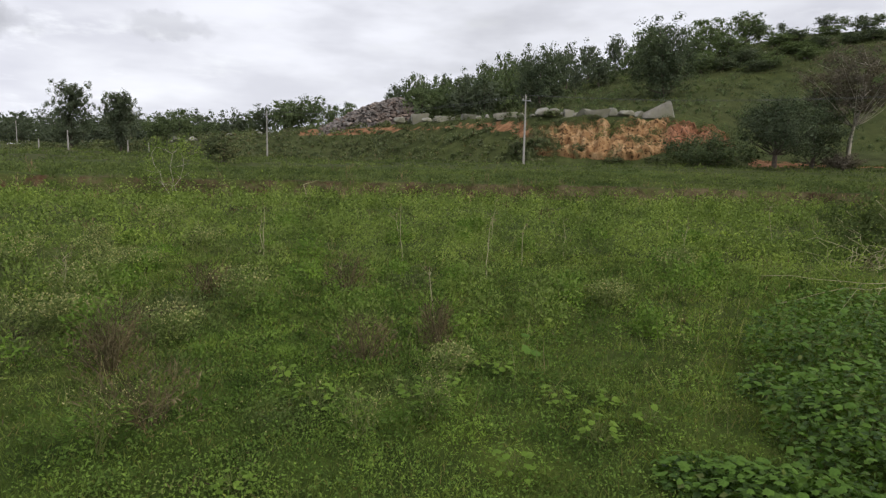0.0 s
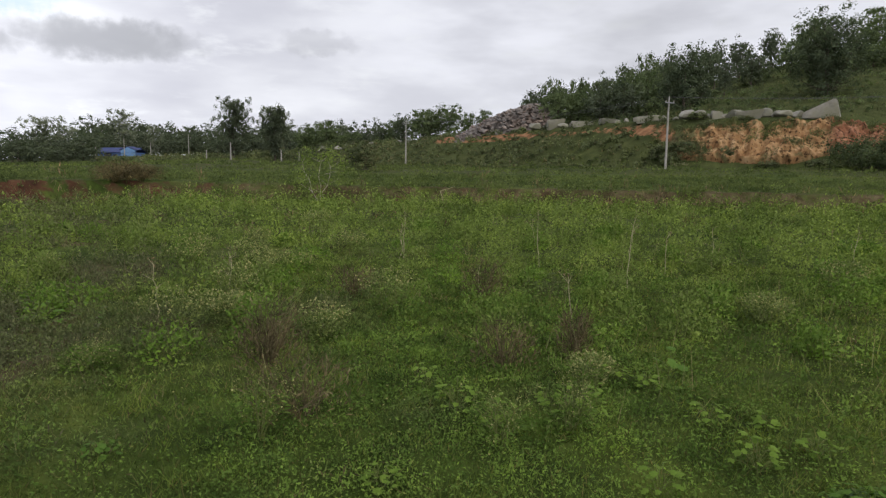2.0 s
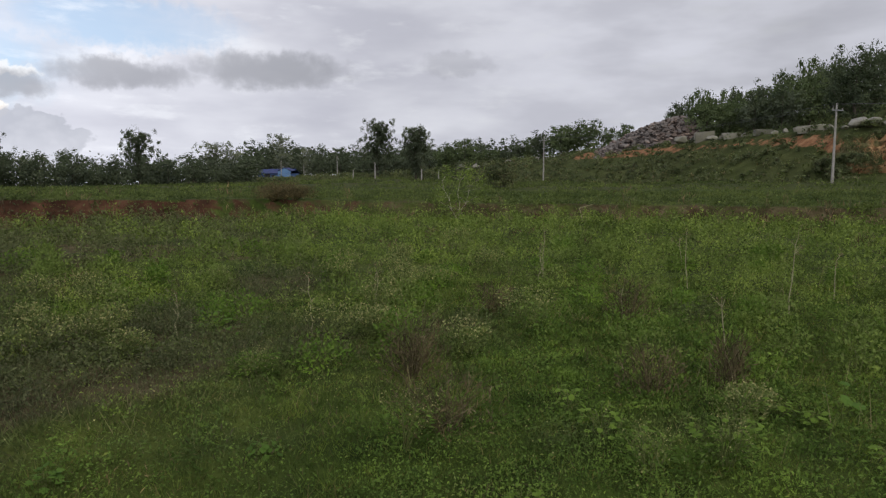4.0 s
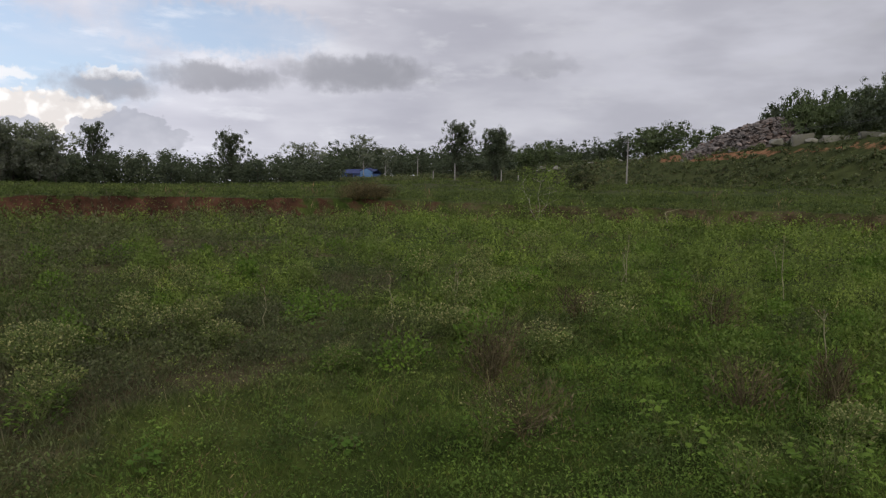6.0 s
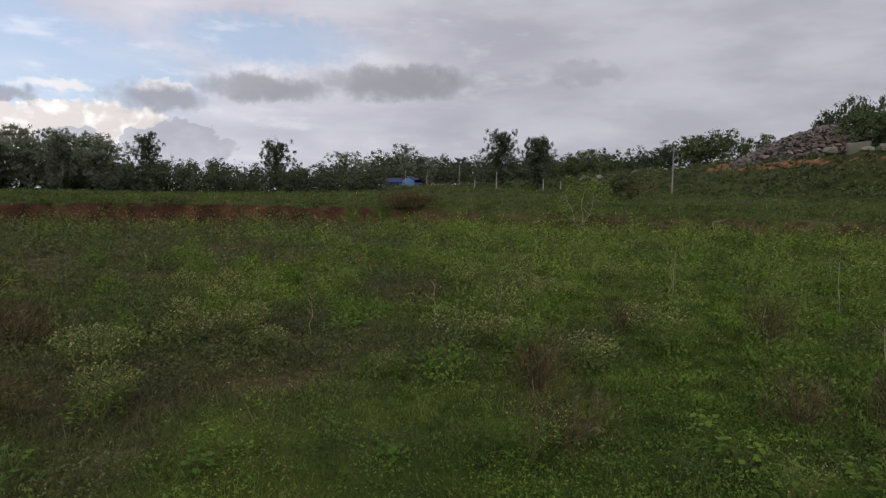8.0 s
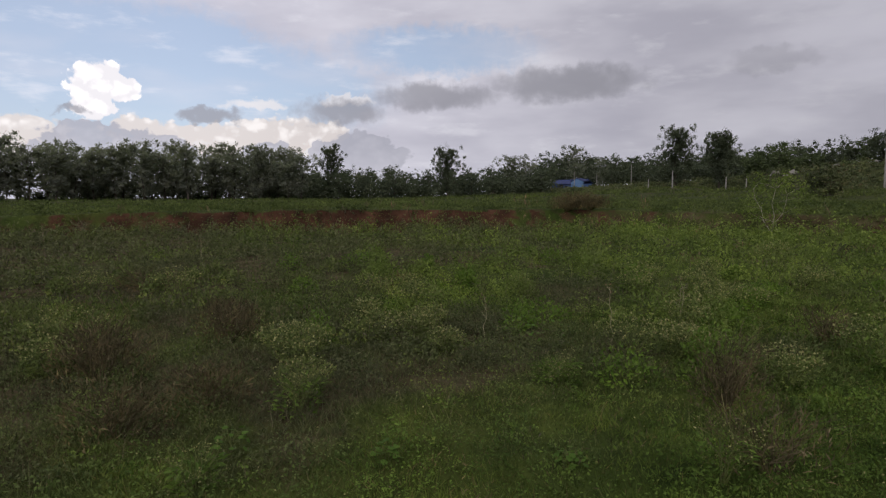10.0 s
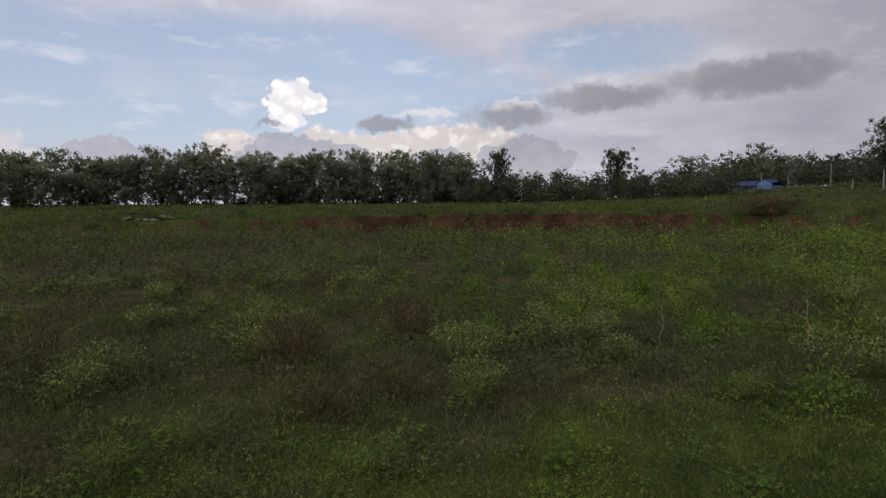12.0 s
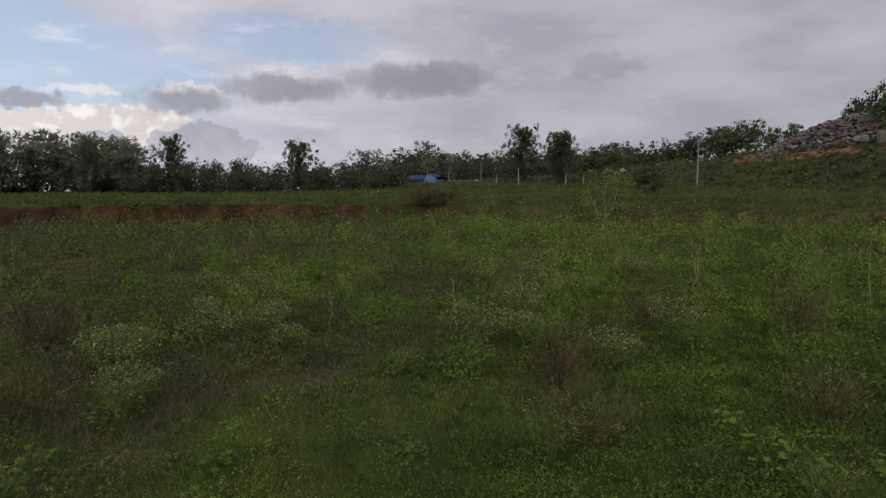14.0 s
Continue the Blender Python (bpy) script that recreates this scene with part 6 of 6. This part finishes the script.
LIME = [(-7.0, 3.15, 0.11, 0.20), (14.0, 4.56, 0.10, 0.19), (-0.1, 3.97, 0.17, 0.30), (-14.6, 3.63, 0.12, 0.19), (-10.7, 4.23, 0.12, 0.16), (2.8, 4.31, 0.09, 0.12), (-15.2, 4.33, 0.07, 0.10), (-18.9, 4.03, 0.11, 0.11), (-3.4, 5.05, 0.08, 0.12), (17.5, 6.93, 0.19, 0.37), (18.5, 3.11, 0.09, 0.12),
        (11.3, 4.05, 0.15, 0.23), (-20.5, 6.26, 0.14, 0.20), (42.2, 7.08, 0.19, 0.32), (58.1, 3.94, 0.07, 0.11), (70.9, 4.40, 0.12, 0.16), (41.6, 3.95, 0.09, 0.09), (-5.7, 4.87, 0.09, 0.13), (7.7, 3.93, 0.13, 0.19), (-11.6, 6.81, 0.15, 0.21), (44.9, 7.46, 0.20, 0.27)]
for k, p in enumerate(DEAD):
    dead_bush(k, *p)
for k, p in enumerate(PALE):
    pale_bush(k, *p)
rs = random.Random(21)
for k in range(22):
    pale_bush(100 + k, rs.uniform(15, 100), rs.uniform(6.5, 14), rs.uniform(0.2, 0.4), rs.uniform(0.3, 0.5), n=520)


def green_bush(k, b, d, w, h, mat=M_LEAFY, label="rounded bright green leafy weed in the field"):
    """A rounded leafy weed standing out of the rest."""
    rng = np.random.default_rng(900 + k)
    root = thing("leafy_weed", label, "weed", "leafy weeds", at_field(b, d))
    mass("branchwork", mesh_np("branchwork", *tubes(twigs(rng, 8, w * 0.7, h * 0.8, 0.004, branch=2), 3), M_GREENSTEM), root)
    n = 420
    g = unit(rng.normal(size=(n, 3)) * [1, 1, 0.8] + [0, 0, 0.5])
    c = g * [w, w, h] * (0.5 + 0.5 * rng.random(n))[:, None]
    c[:, 2] = np.abs(c[:, 2]) + 0.02
    size = (0.03 + 0.03 * rng.random(n)) * (0.6 + 0.06 * d)
    mass("foliage", mesh_np("foliage", *leaf_cards(c, 0.5 * g + 0.6 * rng.normal(size=(n, 3)) + [0, 0, 0.3], g + 0.3 * rng.normal(size=(n, 3)) + [0, 0, 0.4], size, size * 0.5), mat), root)


for k in range(46):
    green_bush(k, rs.uniform(-28, 75), rs.uniform(5.5, 17), rs.uniform(0.16, 0.42), rs.uniform(0.2, 0.5))
for k in range(44):
    green_bush(60 + k, rs.uniform(-28, 62), rs.uniform(6.0, 19), rs.uniform(0.25, 0.5), rs.uniform(0.3, 0.6), M_TALL, "bushy green weed standing above the others")
for k in range(26):
    green_bush(110 + k, rs.uniform(52, 102), rs.uniform(7.0, 16), rs.uniform(0.2, 0.42), rs.uniform(0.22, 0.5), M_SAGE, "bushy greyish green weed in the withered field")
for k, p in enumerate(FLOWER):
    flower_weed(k, *p)
for k, p in enumerate(STALKS):
    stalk(k, *p)
for k, p in enumerate(LIME):
    lime_weed(k, *p, kinds=LOBES if p[0] < 35 else LOBES_DARK, label="young yellowish green broad-leaved weed" if p[0] < 35 else "small green broad-leaved weed")


def leafy_shrub(k, b, d, w, h, n):
    """A dense shrub of hand-shaped leaves: the outer ones singly, the mass behind them joined and coloured darker for
    shade.
    """
    rng = np.random.default_rng(700 + k)
    root = thing("leafy_shrub", "dense dark green shrub with broad lobed leaves", "shrub", "broad-leaved shrubs", at_field(b, d))
    mass("branchwork", mesh_np("branchwork", *tubes(twigs(rng, 14, w * 0.7, h * 0.62, 0.005, branch=2), 4), M_GREENSTEM), root)
    m = n * 14
    a, rad = rng.random(m) * 6.283, np.sqrt(rng.random(m)) * w
    c = np.stack([rad * np.cos(a), rad * np.sin(a), h * (0.05 + 0.85 * rng.random(m)) * (1 - 0.5 * (rad / w) ** 2)], -1)
    dd = np.stack([np.cos(a) + 0.6 * rng.normal(size=m), np.sin(a) + 0.6 * rng.normal(size=m), -0.1 + 0.4 * rng.normal(size=m)], -1)
    size = 0.028 + 0.028 * rng.random(m)
    mass("foliage", mesh_np("foliage", *leaf_cards(c, dd, rng.normal(size=(m, 3)) * 0.4 + [0, 0, 1], size, size * 0.75), M_BUSH_INNER), root)
    for _ in range(n):
        a, rad = rng.random() * 6.283, math.sqrt(rng.random()) * w * 1.05
        s = 0.03 + 0.028 * rng.random()
        ob = part("leaf", LOBES_DARK[rng.integers(0, 3)], root)
        ob.matrix_basis = pose(rad * math.cos(a), rad * math.sin(a), h * (0.86 + 0.14 * rng.random()) * (1 - 0.55 * (rad / w / 1.05) ** 2) + 0.02, rng.normal() * 15 - 18 * rad / w, rng.normal() * 12, math.degrees(a) - 90 + rng.normal() * 35) @ Matrix.Diagonal((s, s, s, 1))


for k, p in enumerate([(-33.6, 6.2, 0.85, 0.7, 240), (-35.6, 4.5, 0.62, 0.55, 200), (-38.0, 5.6, 0.8, 0.75, 80), (-24.0, 3.4, 0.26, 0.14, 60), (-29.5, 5.2, 0.36, 0.26, 80), (-31.8, 3.15, 0.42, 0.24, 150), (-27.6, 3.3, 0.3, 0.17, 90), (-39.0, 3.6, 0.6, 0.45, 80), (-38.0, 7.6, 1.0, 0.8, 60)]):
    leafy_shrub(k, *p)


def sapling():
    rng = np.random.default_rng(801)
    root = thing("sapling", "thin forked sapling with pale stems and few leaves", "sapling", at=at_field(22.9, 28.6))
    P = []
    tips = []
    for sx, top in ((-0.75, 1.9), (0.12, 2.3), (0.5, 1.7)):
        q = bent((0, 0, -0.1), (sx, 0.1 * sx, top), 0.026, 0.005, 6, 0, 0.05)
        P.append(q)
        for _ in range(7):
            m = q[rng.integers(2, 6)]
            e = m[:3] + np.array([rng.normal() * 0.45, rng.normal() * 0.3, 0.1 + 0.3 * rng.random()])
            P.append(bent(m[:3], e, 0.007, 0.003, 4))
            tips.append(e)
    part("trunk", mesh_np("trunk", *tubes(P, 5), M_PALEBARK), root, "pale forked stems")
    tips = np.array(tips)
    idx = np.repeat(np.arange(len(tips)), 70)
    c = tips[idx] + rng.normal(size=(len(idx), 3)) * 0.2
    size = 0.07 + 0.06 * rng.random(len(idx))
    part("crown", mesh_np("crown", *leaf_cards(c, rng.normal(size=c.shape), rng.normal(size=c.shape) + [0, 0, 1], size, size * 0.5), M_TALL), root)


sapling()


def broken_branch(b, d, paths, label):
    root = thing("dead_branch", label, "branch", "dead branches", at_field(b, d))
    mass("stem", mesh_np("stem", *tubes(paths, 6), M_STEM), root)


broken_branch(11.9, 28.2, [bent((0.0, 0, -0.05), (-0.2, 0, 0.75), 0.025, 0.02), bent((-0.2, 0, 0.75), (0.45, 0, 0.95), 0.018, 0.008), bent((-0.12, 0, 0.5), (0.75, 0.1, 0.05), 0.02, 0.012), bent((0.0, 0, 0.03), (-1.3, 0, -0.02), 0.015, 0.01)], "pale broken branch standing at the cut bank")
broken_branch(-31.5, 7.4, [bent((1.3, 0.2, 0.42), (-0.75, -0.1, 0.62), 0.004, 0.002, 8, 0.05, 0.02), bent((0.9, 0.1, 0.5), (-0.5, 0.1, 0.3), 0.004, 0.002, 7, 0.05, 0.02), bent((0.1, 0, 0.55), (-0.15, 0.1, 0.8), 0.003, 0.0015), bent((0.3, 0, 0.55), (0.0, -0.1, 0.2), 0.003, 0.002), bent((0.5, 0, 0.5), (0.2, -0.2, 0.1), 0.003, 0.002)], "long pale dry twigs fallen over the shrub")


def twig_tangle(b, d, w, h, seed, r=0.007, mat=M_STEM, label="tangle of bare pale twigs beside the thorn bush"):
    """Bare pale twigs arching out of the foot of the thorn bush."""
    rng = np.random.default_rng(seed)
    root = thing("twig_tangle", label, "twigs", "bare twigs", at_field(b, d))
    P = []
    for _ in range(26):
        a = rng.random() * 6.283
        e = np.array([math.cos(a) * w * (0.4 + 0.7 * rng.random()), math.sin(a) * w * 0.5, h * (0.1 + 0.9 * rng.random())])
        s0 = np.array([0.3 * w * rng.normal(), 0.2 * w * rng.normal(), 0.0])
        P.append(bent(s0, e, r, r * 0.4, 6, 0.3 * h * rng.random(), 0.04 * h))
    mass("branchwork", mesh_np("branchwork", *tubes(P, 4), mat), root)


twig_tangle(-33.2, 13.2, 1.1, 0.7, 840)
twig_tangle(25.2, 4.1, 0.34, 0.42, 841, 0.002, M_DRY, "spray of bare pale twigs in the withered weeds")
twig_tangle(0.6, 5.5, 0.22, 0.4, 842, 0.002, M_DRY, "thin bare twigs of a withered weed")
lime_weed(60, -7.6, 5.2, 0.1, 0.24, 4, LOBES_DARK, "weed with a few very broad green leaves", 0.075)


def soil_mound():
    rng = np.random.default_rng(810)
    x, y = spot(89.0, 33.4)
    root = thing("soil_heap", "small heap of pale stones and dry weeds on the bank", "heap", at=pose(x, y, float(land(x, y)) - 0.05, 0, 0, 89))
    kinds = [rock_mesh(80 + k, M_ROCK, 0.5) for k in range(2)]
    for k in range(6):
        s = 0.14 + 0.16 * rng.random()
        ob = part("stone", kinds[k % 2], root)
        ob.matrix_basis = pose(-0.9 + 0.35 * k, rng.normal() * 0.2, 0.1 + 0.12 * rng.random(), 0, 0, 60 * k) @ Matrix.Diagonal((s * 1.5, s, s, 1))
    part("dry_weed", mesh_np("dry_weed", *tubes(twigs(rng, 40, 0.6, 0.75, 0.006, branch=3), 3), M_DRY), root)


soil_mound()
